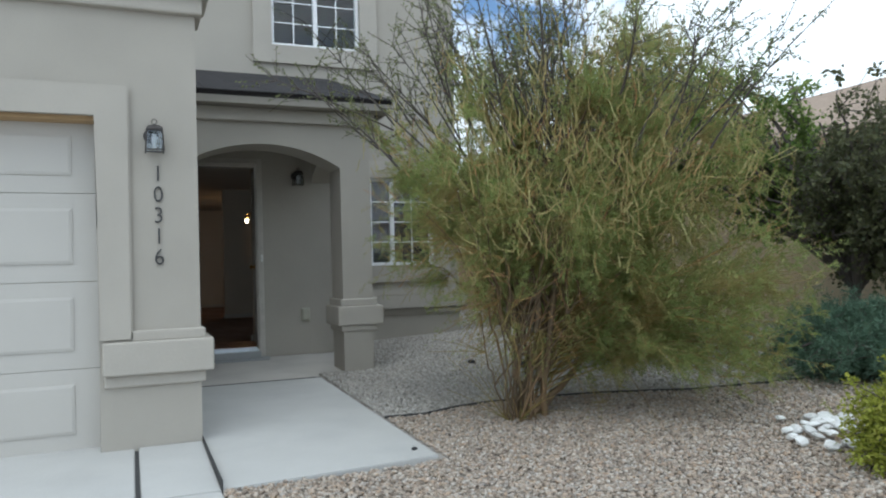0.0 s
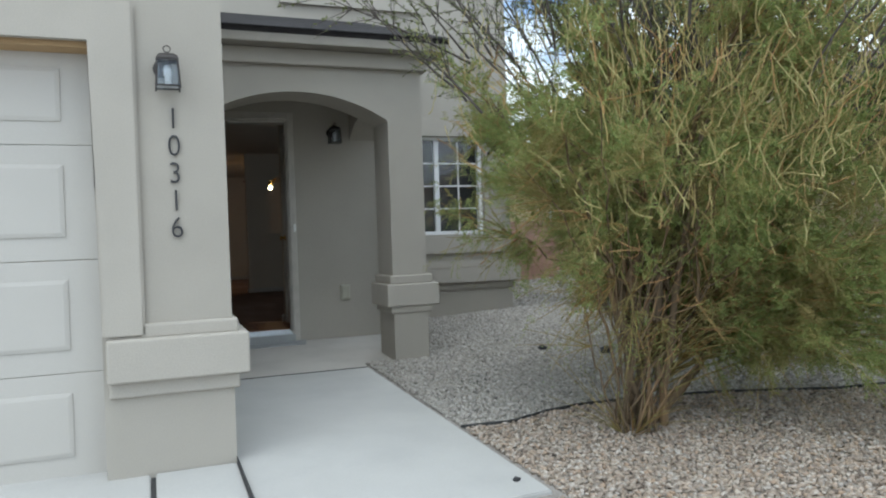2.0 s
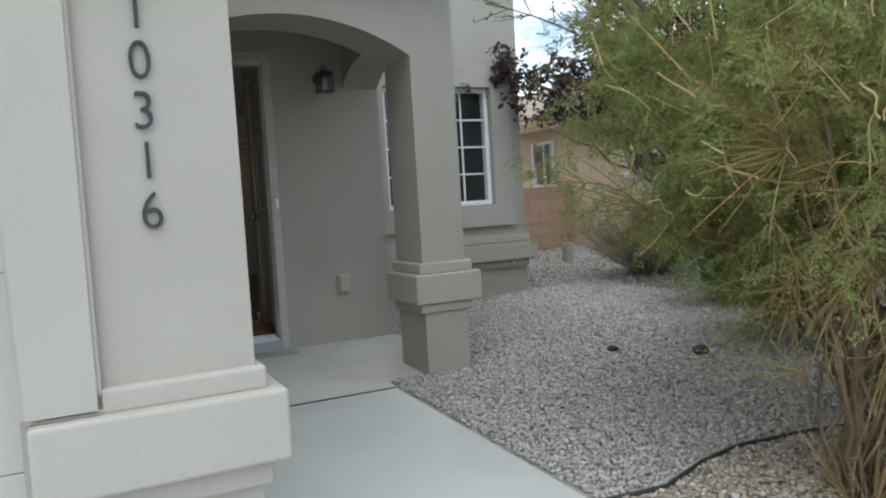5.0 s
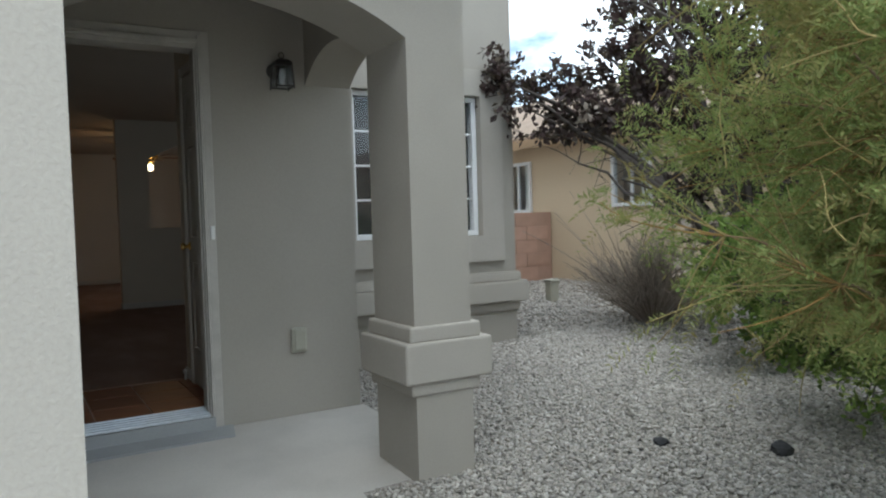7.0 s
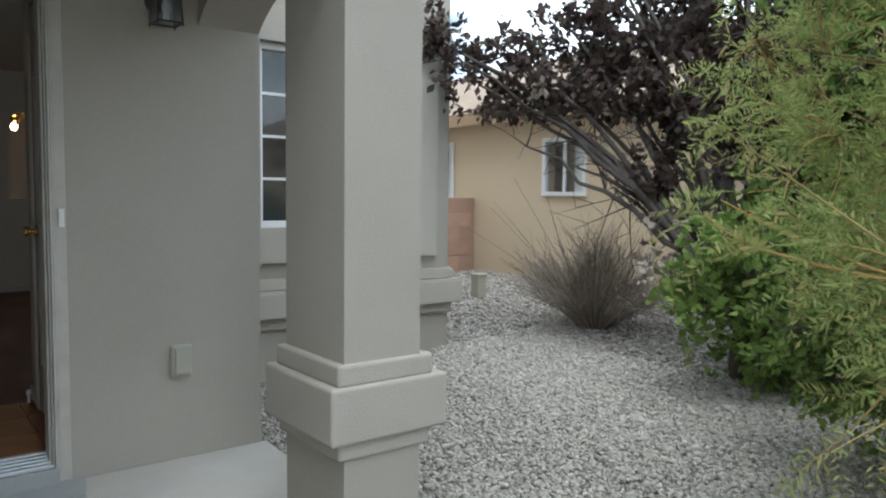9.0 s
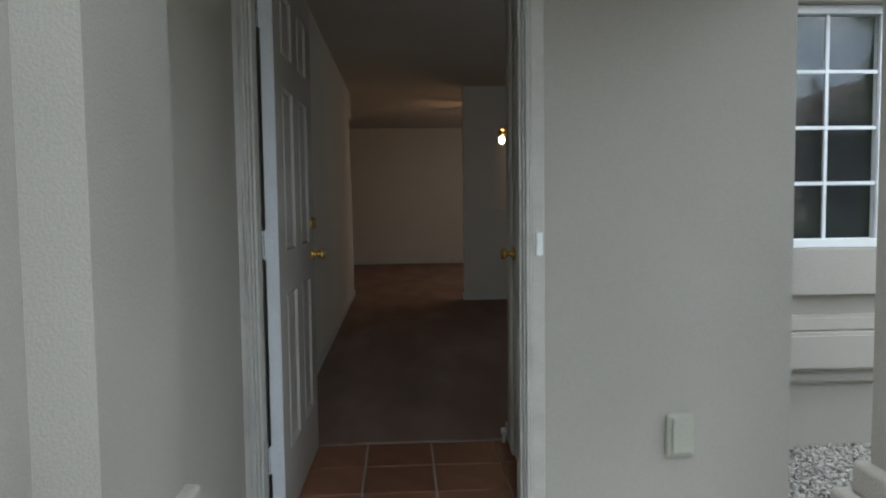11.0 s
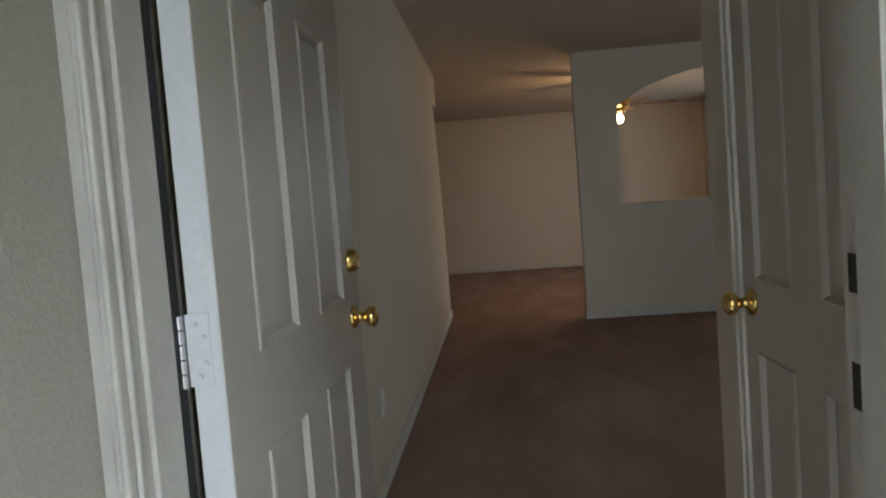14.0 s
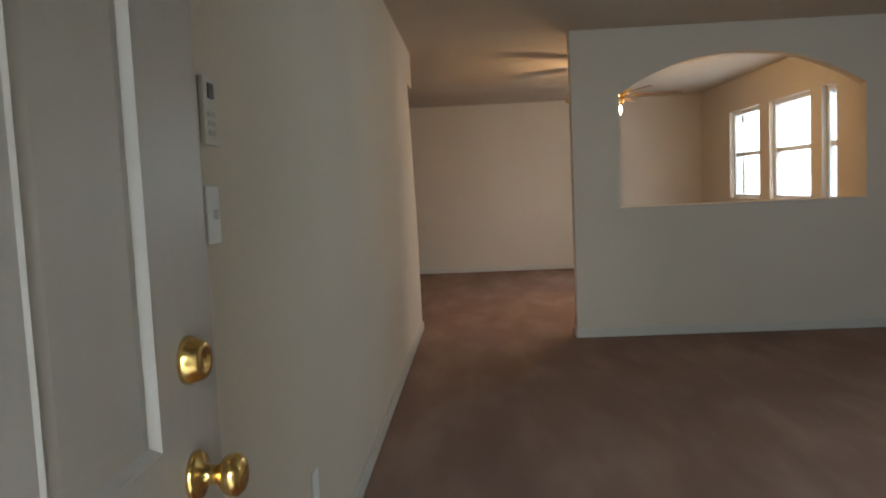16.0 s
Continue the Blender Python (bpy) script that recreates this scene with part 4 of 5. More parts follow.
bm = bmesh.new()
holed(bm, "y", -8.0, 16.0, -0.5, 2.2, 7.1, 7.3, [(6.0, 6.72, 1.14, 1.86), (8.52, 9.2, 1.10, 1.90)])
nbr("wall", bm, TAN_STUCCO)
nbr("rear_wall", boxes((13.0, 13.2, -8.0, 16.0, -0.5, 2.2), (7.3, 13.0, -8.0, -7.8, -0.5, 2.2), (7.3, 13.0, 15.8, 16.0, -0.5, 2.2), (7.6, 7.7, -7.8, 15.8, -0.5, 2.2)), TAN_STUCCO)
bm = bmesh.new()
prism(bm, [(6.86, 2.16), (6.86, 2.25), (10.1, 3.53), (13.6, 2.24), (13.6, 2.16), (10.1, 3.41)], "y", -8.4, 16.4)
roof = nbr("roof", bm, TAN_ROOF, "tan concrete tile roof")
nbr("fascia", boxes((6.82, 6.86, -8.4, 16.4, 2.07, 2.21), (6.86, 7.1, -8.4, 16.4, 2.12, 2.155), bevel=0.004), material("tan_fascia", (0.40, 0.28, 0.17), 0.7), "brown fascia and soffit")
for y0, y1, z0, z1 in ((6.0, 6.72, 1.14, 1.86), (8.52, 9.2, 1.10, 1.90)):
    w = nbr("window", boxes((7.06, 7.14, y0, y0 + 0.05, z0, z1), (7.06, 7.14, y1 - 0.05, y1, z0, z1), (7.06, 7.14, y0 + 0.05, y1 - 0.05, z0, z0 + 0.05),
                            (7.06, 7.14, y0 + 0.05, y1 - 0.05, z1 - 0.05, z1), (7.08, 7.12, (y0 + y1) / 2 - 0.02, (y0 + y1) / 2 + 0.02, z0 + 0.05, z1 - 0.05), bevel=0.004), WHITE_VINYL, "white slider window")
    for a, b in ((y0 + 0.05, (y0 + y1) / 2 - 0.02), ((y0 + y1) / 2 + 0.02, y1 - 0.05)):
        p = nbr("pane", boxes((7.10, 7.106, a, b, z0 + 0.05, z1 - 0.05)), PANE)
        p.parent = w
        p.visible_shadow = False
    c = nbr("curtain", boxes((7.16, 7.18, y0, y0 + 0.25, z0, z1)), WHITE_PLASTIC, "pale curtain")
    c.parent = w
for px, py, hgt, r in ((9.9, 4.05, 0.30, 0.055), (9.95, 4.75, 0.22, 0.03), (9.95, 5.3, 0.28, 0.03)):
    z = 2.24 + (px - 6.62) * 0.371 - 0.05
    bm = lathe(bmesh.new(), [(r, z), (r, z + hgt * 0.75), (r * 1.5, z + hgt * 0.76), (r * 1.5, z + hgt), (r * 0.6, z + hgt + 0.01)], 14, Matrix.Translation((px, py, 0)))
    nbr("vent_pipe", bm, FASCIA, "roof vent pipe", roof)

yw = structure(part("wall_yard", boxes((4.2, 7.09, 8.06, 8.2, -0.4, 1.10)), BLOCK_JOINT), "red split-face block yard wall", "wall")
bm0 = boxes((0, 0.394, 0, 0.012, 0, 0.194), bevel=0.004)
blk = bpy.data.meshes.new("block")
bm0.to_mesh(blk)
bm0.free()
blk.materials.append(BLOCK)
for r in range(6):
    for k in range(7):
        x = 4.22 + k * 0.4 + (0.2 if r % 2 else 0)
        if x + 0.394 < 7.09:
            b = new("block", blk)
            b.parent = yw
            b.location = (x, 8.049, -0.1 + r * 0.2)

# utility box by the house corner
ub = tagged(empty("utility_box", 5.55, 6.15, 0.0), "small beige utility box standing in the gravel", "utility box")
part("body", boxes((-0.06, 0.06, -0.06, 0.06, -0.1, 0.26), bevel=0.012), BEIGE_PLASTIC, ub)
part("cap", boxes((-0.07, 0.07, -0.07, 0.07, 0.26, 0.29), bevel=0.01), BEIGE_PLASTIC, ub)


# ---- plants ----
def strips(name, pts_list, radii, mat, parent, n=4, label="", kind=""):
    """Many tapered twigs in one mesh. pts_list: arrays of points; radii: start and end."""
    verts, faces = [], []
    for pts, (r0, r1) in zip(pts_list, radii):
        pts = np.asarray(pts, float)
        k = len(pts)
        base = len(verts)
        d = np.gradient(pts, axis=0)
        d /= np.linalg.norm(d, axis=1, keepdims=True) + 1e-9
        ref = np.where(np.abs(d[:, 2:3]) > 0.9, [[1.0, 0, 0]], [[0, 0, 1.0]])
        u = np.cross(d, ref)
        u /= np.linalg.norm(u, axis=1, keepdims=True) + 1e-9
        v = np.cross(d, u)
        for i in range(k):
            r = r0 + (r1 - r0) * i / (k - 1)
            for q in range(n):
                a = 2 * math.pi * q / n
                verts.append(pts[i] + r * (u[i] * math.cos(a) + v[i] * math.sin(a)))
        for i in range(k - 1):
            for q in range(n):
                faces.append((base + i * n + q, base + i * n + (q + 1) % n, base + (i + 1) * n + (q + 1) % n, base + (i + 1) * n + q))
    me = bpy.data.meshes.new(name)
    me.from_pydata([tuple(p) for p in verts], [], faces)
    me.materials.append(mat)
    for p in me.polygons:
        p.use_smooth = True
    ob = new(name, me)
    ob.parent = parent
    if label:
        ob["label"] = label
    if kind:
        ob["kind"] = kind
    return ob


def leaves(name, pos, aim, length, width, mat, parent, rng, label=""):
    """Small folded leaves: four points each, bent at the middle."""
    k = len(pos)
    aim = aim / (np.linalg.norm(aim, axis=1, keepdims=True) + 1e-9)
    side = np.cross(aim, rng.normal(size=(k, 3)))
    side /= np.linalg.norm(side, axis=1, keepdims=True) + 1e-9
    nor = np.cross(aim, side)
    ln = length * rng.uniform(0.6, 1.3, (k, 1))
    wd = width * rng.uniform(0.7, 1.3, (k, 1))
    bend = nor * ln * rng.uniform(-0.15, 0.15, (k, 1))
    v = np.empty((k, 4, 3))
    v[:, 0] = pos
    v[:, 1] = pos + aim * ln * 0.5 + side * wd * 0.5 + bend
    v[:, 2] = pos + aim * ln
    v[:, 3] = pos + aim * ln * 0.5 - side * wd * 0.5 + bend
    me = bpy.data.meshes.new(name)
    me.vertices.add(k * 4)
    me.vertices.foreach_set("co", v.reshape(-1))
    me.loops.add(k * 4)
    me.loops.foreach_set("vertex_index", np.arange(k * 4, dtype=np.int32))
    me.polygons.add(k)
    me.polygons.foreach_set("loop_start", np.arange(0, k * 4, 4, dtype=np.int32))
    me.update(calc_edges=True)
    me.validate()
    me.materials.append(mat)
    ob = new(name, me)
    ob.parent = parent
    if label:
        ob["label"] = label
    return ob


def bezier(p0, p1, p2, k):
    t = np.linspace(0, 1, k)[:, None]
    return (1 - t) ** 2 * p0 + 2 * t * (1 - t) * p1 + t ** 2 * p2


def fronds(rng, o, d, length, pairs):
    """Feather-like leaf sprays: leaflets in pairs along a stalk from each o along d. Returns leaflet places and directions."""
    k = len(o)
    d = d / (np.linalg.norm(d, axis=1, keepdims=True) + 1e-9)
    side = np.cross(d, rng.normal(size=(k, 3)))
    side /= np.linalg.norm(side, axis=1, keepdims=True) + 1e-9
    at = np.linspace(0.12, 1.0, pairs)
    pos = o[:, None, :] + d[:, None, :] * (length[:, None] * at)[:, :, None]
    pos[:, :, 2] -= 0.25 * length[:, None] * at ** 2
    pos = np.concatenate([pos, pos], 1)
    way = np.concatenate([np.ones(pairs), -np.ones(pairs)])
    aim = side[:, None, :] * way[None, :, None] * 0.8 + d[:, None, :] * 0.55 + rng.normal(0, 0.12, (k, 2 * pairs, 3))
    return pos.reshape(-1, 3), aim.reshape(-1, 3)


def clump(p):
    """Where the foliage is thick (above zero) and where it is open."""
    return noise.noise(Vector((p[0] * 1.9 + 3.1, p[1] * 1.9, p[2] * 2.3 + 7.7))) + 0.14


def feathery_bush():
    rng = np.random.default_rng(5)
    base = np.array([2.06, -0.42, -0.22])
    e = tagged(empty("desert_bush", *base), "tall feathery olive-green bush with tan pods and reddish stems", "bush")
    mid = np.array([2.50, -0.30, 1.44]) - base
    rad = np.array([1.58, 1.5, 1.22])
    stems, sr, twigs, tr, lp, la = [], [], [], [], [], []
    lobe = np.array([2.5, 0.72, 1.35]) - base
    for i in range(87):
        a = rng.uniform(0, 2 * math.pi)
        p0 = np.array([math.cos(a), math.sin(a), 0.0]) * rng.uniform(0.02, 0.15)
        if i % 6 == 0:
            p0 = p0 + np.array([0.20, 0.12, 0.0])
        while True:
            q = rng.uniform(-1, 1, 3)
            if 0.45 < np.linalg.norm(q) < 1 and q[2] > -0.6:
                break
        side = 58 <= i < 74
        if i >= 74:
            q[2] = 0.38 + 0.55 * abs(q[2])
            q *= min(1.0, 1.05 / np.linalg.norm(q))
        if i >= 24:
            p0 = stems[rng.integers(0, 24)][rng.integers(3, 7)]
        p2 = lobe + q * np.array([0.75, 0.55, 0.65]) if side else mid + q * rad * 0.9
        p1 = p0 + (p2 - p0) * np.array([0.26, 0.26, 0.55]) + rng.normal(0, 0.10, 3)
        pts = bezier(p0, p1, p2, 14)
        pts[1:-1] += rng.normal(0, 0.014, (12, 3))
        stems.append(pts)
        sr.append((rng.uniform(0.005, 0.011) if i % 9 else 0.027, 0.0025))
        for c in range(5):
            s = rng.integers(8 if side else 6, 14)
            d = (pts[s] - mid) / rad
            out = d / (np.linalg.norm(d) + 1e-6) * 0.75 + rng.normal(0, 0.35, 3) + np.array([0, 0, 0.2])
            out /= np.linalg.norm(out)
            for k in range(8):
                dk = out + rng.normal(0, 0.42, 3)
                dk /= np.linalg.norm(dk)
                ln = rng.uniform(0.14, 0.46)
                tw = bezier(pts[s], pts[s] + dk * ln * 0.5 + rng.normal(0, 0.03, 3), pts[s] + dk * ln + np.array([0, 0, rng.uniform(-0.06, 0.08)]), 6)
                twigs.append(tw)
                tr.append((0.0032, 0.0012))
                if clump(tw[5]) < 0 and rng.uniform() < 0.8:
                    continue
                m = 9
                f = rng.integers(1, 6, m)
                pp, aa = fronds(rng, tw[f], dk * 0.7 + rng.normal(0, 0.5, (m, 3)), rng.uniform(0.05, 0.12, m), 9)
                lp.append(pp)
                la.append(aa)
    # one thick limb leaning away, and wisps low at the foot
    stems.append(bezier(np.array([0.12, 0.02, 0.0]), np.array([0.42, 0.06, 0.16]), np.array([1.05, 0.15, 0.72]), 14) + rng.normal(0, 0.008, (14, 3)))
    sr.append((0.034, 0.012))
    for i in range(34):
        a = rng.uniform(0, 2 * math.pi)
        d = np.array([math.cos(a), math.sin(a), rng.uniform(0.4, 1.3)])
        ln = rng.uniform(0.2, 0.5)
        twigs.append(bezier(d * 0.06 * np.array([1, 1, 0]), d * ln * 0.5, d * ln + rng.normal(0, 0.06, 3), 6))
        tr.append((0.0035, 0.0014))
    # low sweeping skirt away from the stems
    for i in range(84):
        a = rng.uniform(-0.95, 0.3)
        o = np.array([0.25, 0.1, 0.35]) + rng.normal(0, 0.08, 3)
        reach = 2.05 * math.sqrt(rng.uniform(0.12, 1.0))
        p2 = np.array([math.cos(a) * reach, math.sin(a) * reach * 0.9, rng.uniform(0.28, 1.3)])
        pts = bezier(o, (o + p2) / 2 + np.array([0, 0, 0.30]), p2, 9)
        twigs.append(pts)
        tr.append((0.007, 0.0022))
        for k in range(16):
            s = rng.integers(3, 9)
            d2 = (p2 - o) / np.linalg.norm(p2 - o) * 0.6 + rng.normal(0, 0.45, 3)
            l2 = rng.uniform(0.12, 0.34)
            twigs.append(bezier(pts[s], pts[s] + d2 * l2 * 0.5, pts[s] + d2 * l2, 4))
            tr.append((0.0028, 0.0012))
            if clump(pts[s] + d2 * l2) < -0.05 and rng.uniform() < 0.7:
                continue
            m = 8
            pp, aa = fronds(rng, pts[s] + d2 * l2 * rng.uniform(0, 1, (m, 1)), d2 * 0.7 + rng.normal(0, 0.5, (m, 3)), rng.uniform(0.05, 0.11, m), 9)
            lp.append(pp)
            la.append(aa)
    strips("trunk", stems, sr, BARK, e, 7, "reddish-brown shredding stems")
    strips("twig_tangle", twigs, tr, OLIVE_TWIG, e, 3, "fine olive-brown twigs", "stuff")
    pos, aim = np.concatenate(lp), np.concatenate(la)
    low = (np.hypot(pos[:, 0], pos[:, 1]) < 0.5) & (pos[:, 2] < 0.85) | (pos[:, 0] < 0.45) & (pos[:, 2] < 0.62)
    low &= rng.uniform(0, 1, len(pos)) < 0.9
    pos, aim = pos[~low], aim[~low]
    leaves("crown", pos, aim, 0.023, 0.0050, FEATHER, e, rng, "fine feathery olive leaves")
    pods, pr = [], []
    for i in range(4200):
        q = rng.normal(size=3)
        q /= np.linalg.norm(q)
        if q[2] < -0.62 or (q[1] > 0.3 and i % 4) or (q[0] < -0.25 and q[1] > -0.45 and i % 5):
            continue
        o = mid + q * rad * rng.uniform(0.45, 1.02)
        d = q * 0.3 + np.array([0, 0, 0.8]) + rng.normal(0, 0.32, 3)
        d /= np.linalg.norm(d)
        ln = rng.uniform(0.08, 0.25)
        sd = np.cross(d, rng.normal(size=3))
        sd /= np.linalg.norm(sd)
        pod = bezier(o, o + d * ln * 0.5 + sd * ln * rng.uniform(-0.25, 0.25), o + d * ln, 9)
        pod += sd * (np.sin(np.linspace(0, rng.uniform(4, 9), 9) + rng.uniform(0, 6)) * rng.uniform(0.003, 0.010))[:, None]
        pods.append(pod)
        r = rng.uniform(0.0016, 0.0030) if q[1] > 0.1 else rng.uniform(0.0020, 0.0036)
        pr.append((r, r * 0.6))
    strips("seed_pod_tangle", pods, pr, POD_TWIG, e, 4, "thin curling tan seed pods", "stuff")
    dry, dr = [], []
    for i in range(80):
        o = np.array([0.12, -0.35, 0.95]) + rng.normal(0, 1, 3) * np.array([0.32, 0.30, 0.20])
        d = rng.normal(0, 1, 3) * np.array([1, 0.6, 0.6])
        d /= np.linalg.norm(d)
        ln = rng.uniform(0.10, 0.28)
        dry.append(bezier(o, o + d * ln * 0.5 + rng.normal(0, 0.05, 3), o + d * ln, 6))
        dr.append((0.0022, 0.0012))
    strips("dead_twig_tangle", dry, dr, ORANGE_TWIG, e, 4, "dead orange-brown twigs", "stuff")
    # bare shoots above the crown
    tops, tpr, tl, ta = [], [], [], []
    for i in range(120):
        a, r = rng.uniform(0, 2 * math.pi), rng.uniform(0.1, 1.3)
        o = mid + np.array([math.cos(a) * r, math.sin(a) * r, 0.75 * rng.uniform(0.2, 1) * (1.25 - 0.5 * r)])
        d = np.array([math.cos(a) * 0.75 * r, math.sin(a) * 0.75 * r, 0.95]) + rng.normal(0, 0.22, 3)
        ln = rng.uniform(0.35, 0.85)
        pts = bezier(o, o + d * ln * 0.5, o + d * ln + rng.normal(0, 0.1, 3), 7)
        tops.append(pts)
        tpr.append((0.008, 0.0025))
        for k in range(13):
            s = rng.integers(2, 7)
            d2 = d * 0.6 + rng.normal(0, 0.55, 3)
            d2 /= np.linalg.norm(d2)
            t2 = bezier(pts[s], pts[s] + d2 * 0.12, pts[s] + d2 * 0.26, 4)
            tops.append(t2)
            tpr.append((0.003, 0.0012))
            m = 12
            tl.append(pts[s] + d2 * rng.uniform(0.05, 0.26, (m, 1)))
            ta.append(d2 * 0.6 + rng.normal(0, 0.5, (m, 3)))
    strips("shoot_tangle", tops, tpr, GREY_BARK, e, 4, "thin dark upright shoots", "stuff")
    leaves("shoot_leaves", np.concatenate(tl), np.concatenate(ta), 0.026, 0.012, SHOOT_LEAF, e, rng)


feathery_bush()


def leafy_tree(name, base, limbs, mats, label, seed, bare=None, spread=0.55, per=26, leaf=(0.055, 0.03), trunk_r=0.06, bark=GREY_BARK, twigs_per=10, category="tree"):
    """Trunk and limbs to given crown points (relative to the base), each with twigs and leaf sprays."""
    rng = np.random.default_rng(seed)
    e = tagged(empty(name, *base), label, category)
    fork = np.array([0.08, 0.05, 0.55]) * rng.uniform(0.8, 1.2)
    tl, tr = [bezier(np.zeros(3), fork * 0.5 + rng.normal(0, 0.04, 3), fork, 6)], [(trunk_r, trunk_r * 0.75)]
    tw, twr = [], []
    pos = [[] for _ in mats]
    aim = [[] for _ in mats]
    for x, y, z, which in limbs:
        tip = np.array([x, y, z])
        pts = bezier(fork * rng.uniform(0.75, 1.0), fork + (tip - fork) * np.array([0.35, 0.35, 0.6]) + rng.normal(0, 0.08, 3), tip, 10)
        pts[1:-1] += rng.normal(0, 0.02, (8, 3))
        tl.append(pts)
        tr.append((trunk_r * 0.55, 0.008))
        for k in range(twigs_per):
            s = rng.integers(4, 10)
            d = (tip - fork) / np.linalg.norm(tip - fork) * 0.5 + rng.normal(0, 0.6, 3)
            d /= np.linalg.norm(d)
            ln = rng.uniform(0.25, 1.0) * spread
            t1 = bezier(pts[s], pts[s] + d * ln * 0.5, pts[s] + d * ln + rng.normal(0, 0.06, 3), 5)
            tw.append(t1)
            twr.append((0.007, 0.002))
            for j in range(3):
                o = t1[rng.integers(1, 5)]
                d2 = d * 0.4 + rng.normal(0, 0.6, 3)
                d2 /= np.linalg.norm(d2)
                l2 = ln * rng.uniform(0.3, 0.6)
                tw.append(bezier(o, o + d2 * l2 * 0.5, o + d2 * l2, 3))
                twr.append((0.003, 0.0012))
                pos[which].append(o + d2 * l2 * rng.uniform(0, 1.05, (per, 1)) + rng.normal(0, 0.025, (per, 3)))
                aim[which].append(d2 * 0.5 + rng.normal(0, 0.6, (per, 3)))
    strips("trunk", tl, tr, bark, e, 8, "dark bark trunk and limbs")
    strips("twig_tangle", tw, twr, bark, e, 3, "", "stuff")
    for p, a, m in zip(pos, aim, mats):
        if p:
            p, a = np.concatenate(p), np.concatenate(a)
            if bare is not None:
                live = ~((p[:, 1] > bare[0]) & (p[:, 2] < bare[1]))
                p, a = p[live], a[live]
            leaves("crown", p, a, leaf[0], leaf[1], m, e, rng)
    return e


def crown_limbs(rng, cx, cy, cz, rx, ry, rz, count, which):
    out = []
    while len(out) < count:
        q = rng.uniform(-1, 1, 3)
        if 0.3 < np.linalg.norm(q) < 1:
            out.append((cx + q[0] * rx, cy + q[1] * ry, cz + q[2] * rz, which))
    return out


rng0 = np.random.default_rng(11)
plum = crown_limbs(rng0, 0.8, 0.2, 2.95, 1.05, 0.95, 0.6, 20, 0) + crown_limbs(rng0, 0.1, 1.0, 2.8, 0.6, 0.6, 0.4, 9, 0) + [(-1.0, 1.75, 2.25, 0), (-0.9, 1.6, 2.05, 0), (-0.75, 1.5, 2.35, 0), (-1.05, 1.9, 2.4, 0), (-0.7, 1.55, 2.05, 0), (-0.5, 1.4, 2.2, 0), (-0.3, 1.25, 2.35, 0), (-0.1, 1.1, 2.2, 0), (-0.85, 1.65, 2.2, 0), (-0.4, 1.3, 2.55, 0)]
plum += crown_limbs(rng0, 0.1, -0.3, 0.75, 0.9, 0.8, 0.6, 16, 1) + crown_limbs(rng0, 0.7, -0.6, 2.45, 0.9, 0.9, 0.6, 20, 1) + [(-0.5, 1.0, 1.45, 2), (-0.2, 0.9, 1.3, 2), (-0.7, 1.3, 1.6, 2)]
leafy_tree("plum_tree", (4.75, 2.6, -0.12), plum, [PLUM_LEAF, GREEN_LEAF, DEAD_TWIG], "purple-leaf plum tree with green suckers in the gravel", 3, bare=(0.55, 1.8), per=22, leaf=(0.066, 0.042))
leafy_tree("dark_tree", (6.1, 0.05, 0.0), crown_limbs(rng0, 0.0, -0.3, 1.75, 0.9, 1.5, 0.6, 34, 0) + crown_limbs(rng0, 0.0, -0.2, 1.15, 0.8, 1.3, 0.3, 8, 0) + crown_limbs(rng0, -0.2, 1.0, 1.8, 0.6, 0.9, 0.5, 14, 1)
           + [(-0.5, 1.15, 2.8, 1), (-0.9, 1.65, 3.1, 1), (-1.2, 1.95, 3.25, 1), (-0.2, 0.75, 2.62, 1), (-0.05, 0.62, 2.68, 1), (-0.35, 0.95, 2.72, 1),
              (-0.7, 1.4, 2.95, 1), (-0.6, 1.25, 3.05, 1), (-1.0, 1.9, 2.85, 1), (-0.8, 1.5, 2.75, 1), (-1.25, 2.1, 3.0, 1)], [DARK_LEAF, GREEN_LEAF],
           "dense dark green tree before the tan house", 4, per=20, leaf=(0.055, 0.03))
leafy_tree("juniper", (5.15, -0.85, -0.1), crown_limbs(rng0, 0.0, 0.0, 0.22, 0.85, 0.8, 0.2, 60, 0), [JUNIPER_LEAF], "low blue-green juniper shrub", 6, spread=0.3, per=70,
           leaf=(0.05, 0.006), trunk_r=0.03, category="shrub")
leafy_tree("yellow_shrub", (3.27, -2.50, -0.25), crown_limbs(rng0, 0.0, 0.0, 0.16, 0.24, 0.24, 0.12, 50, 0), [YELLOW_LEAF], "low yellow-green shrub in the gravel", 7, spread=0.14, per=34,
           leaf=(0.03, 0.014), trunk_r=0.012, category="shrub")
leafy_tree("green_shrub", (3.75, 1.15, -0.15), crown_limbs(rng0, 0.1, 0.05, 0.8, 0.7, 0.6, 0.5, 22, 0), [GREEN_LEAF], "leafy green shrub beneath the plum tree", 8, spread=0.4, per=18,
           leaf=(0.05, 0.028), trunk_r=0.02, category="shrub")


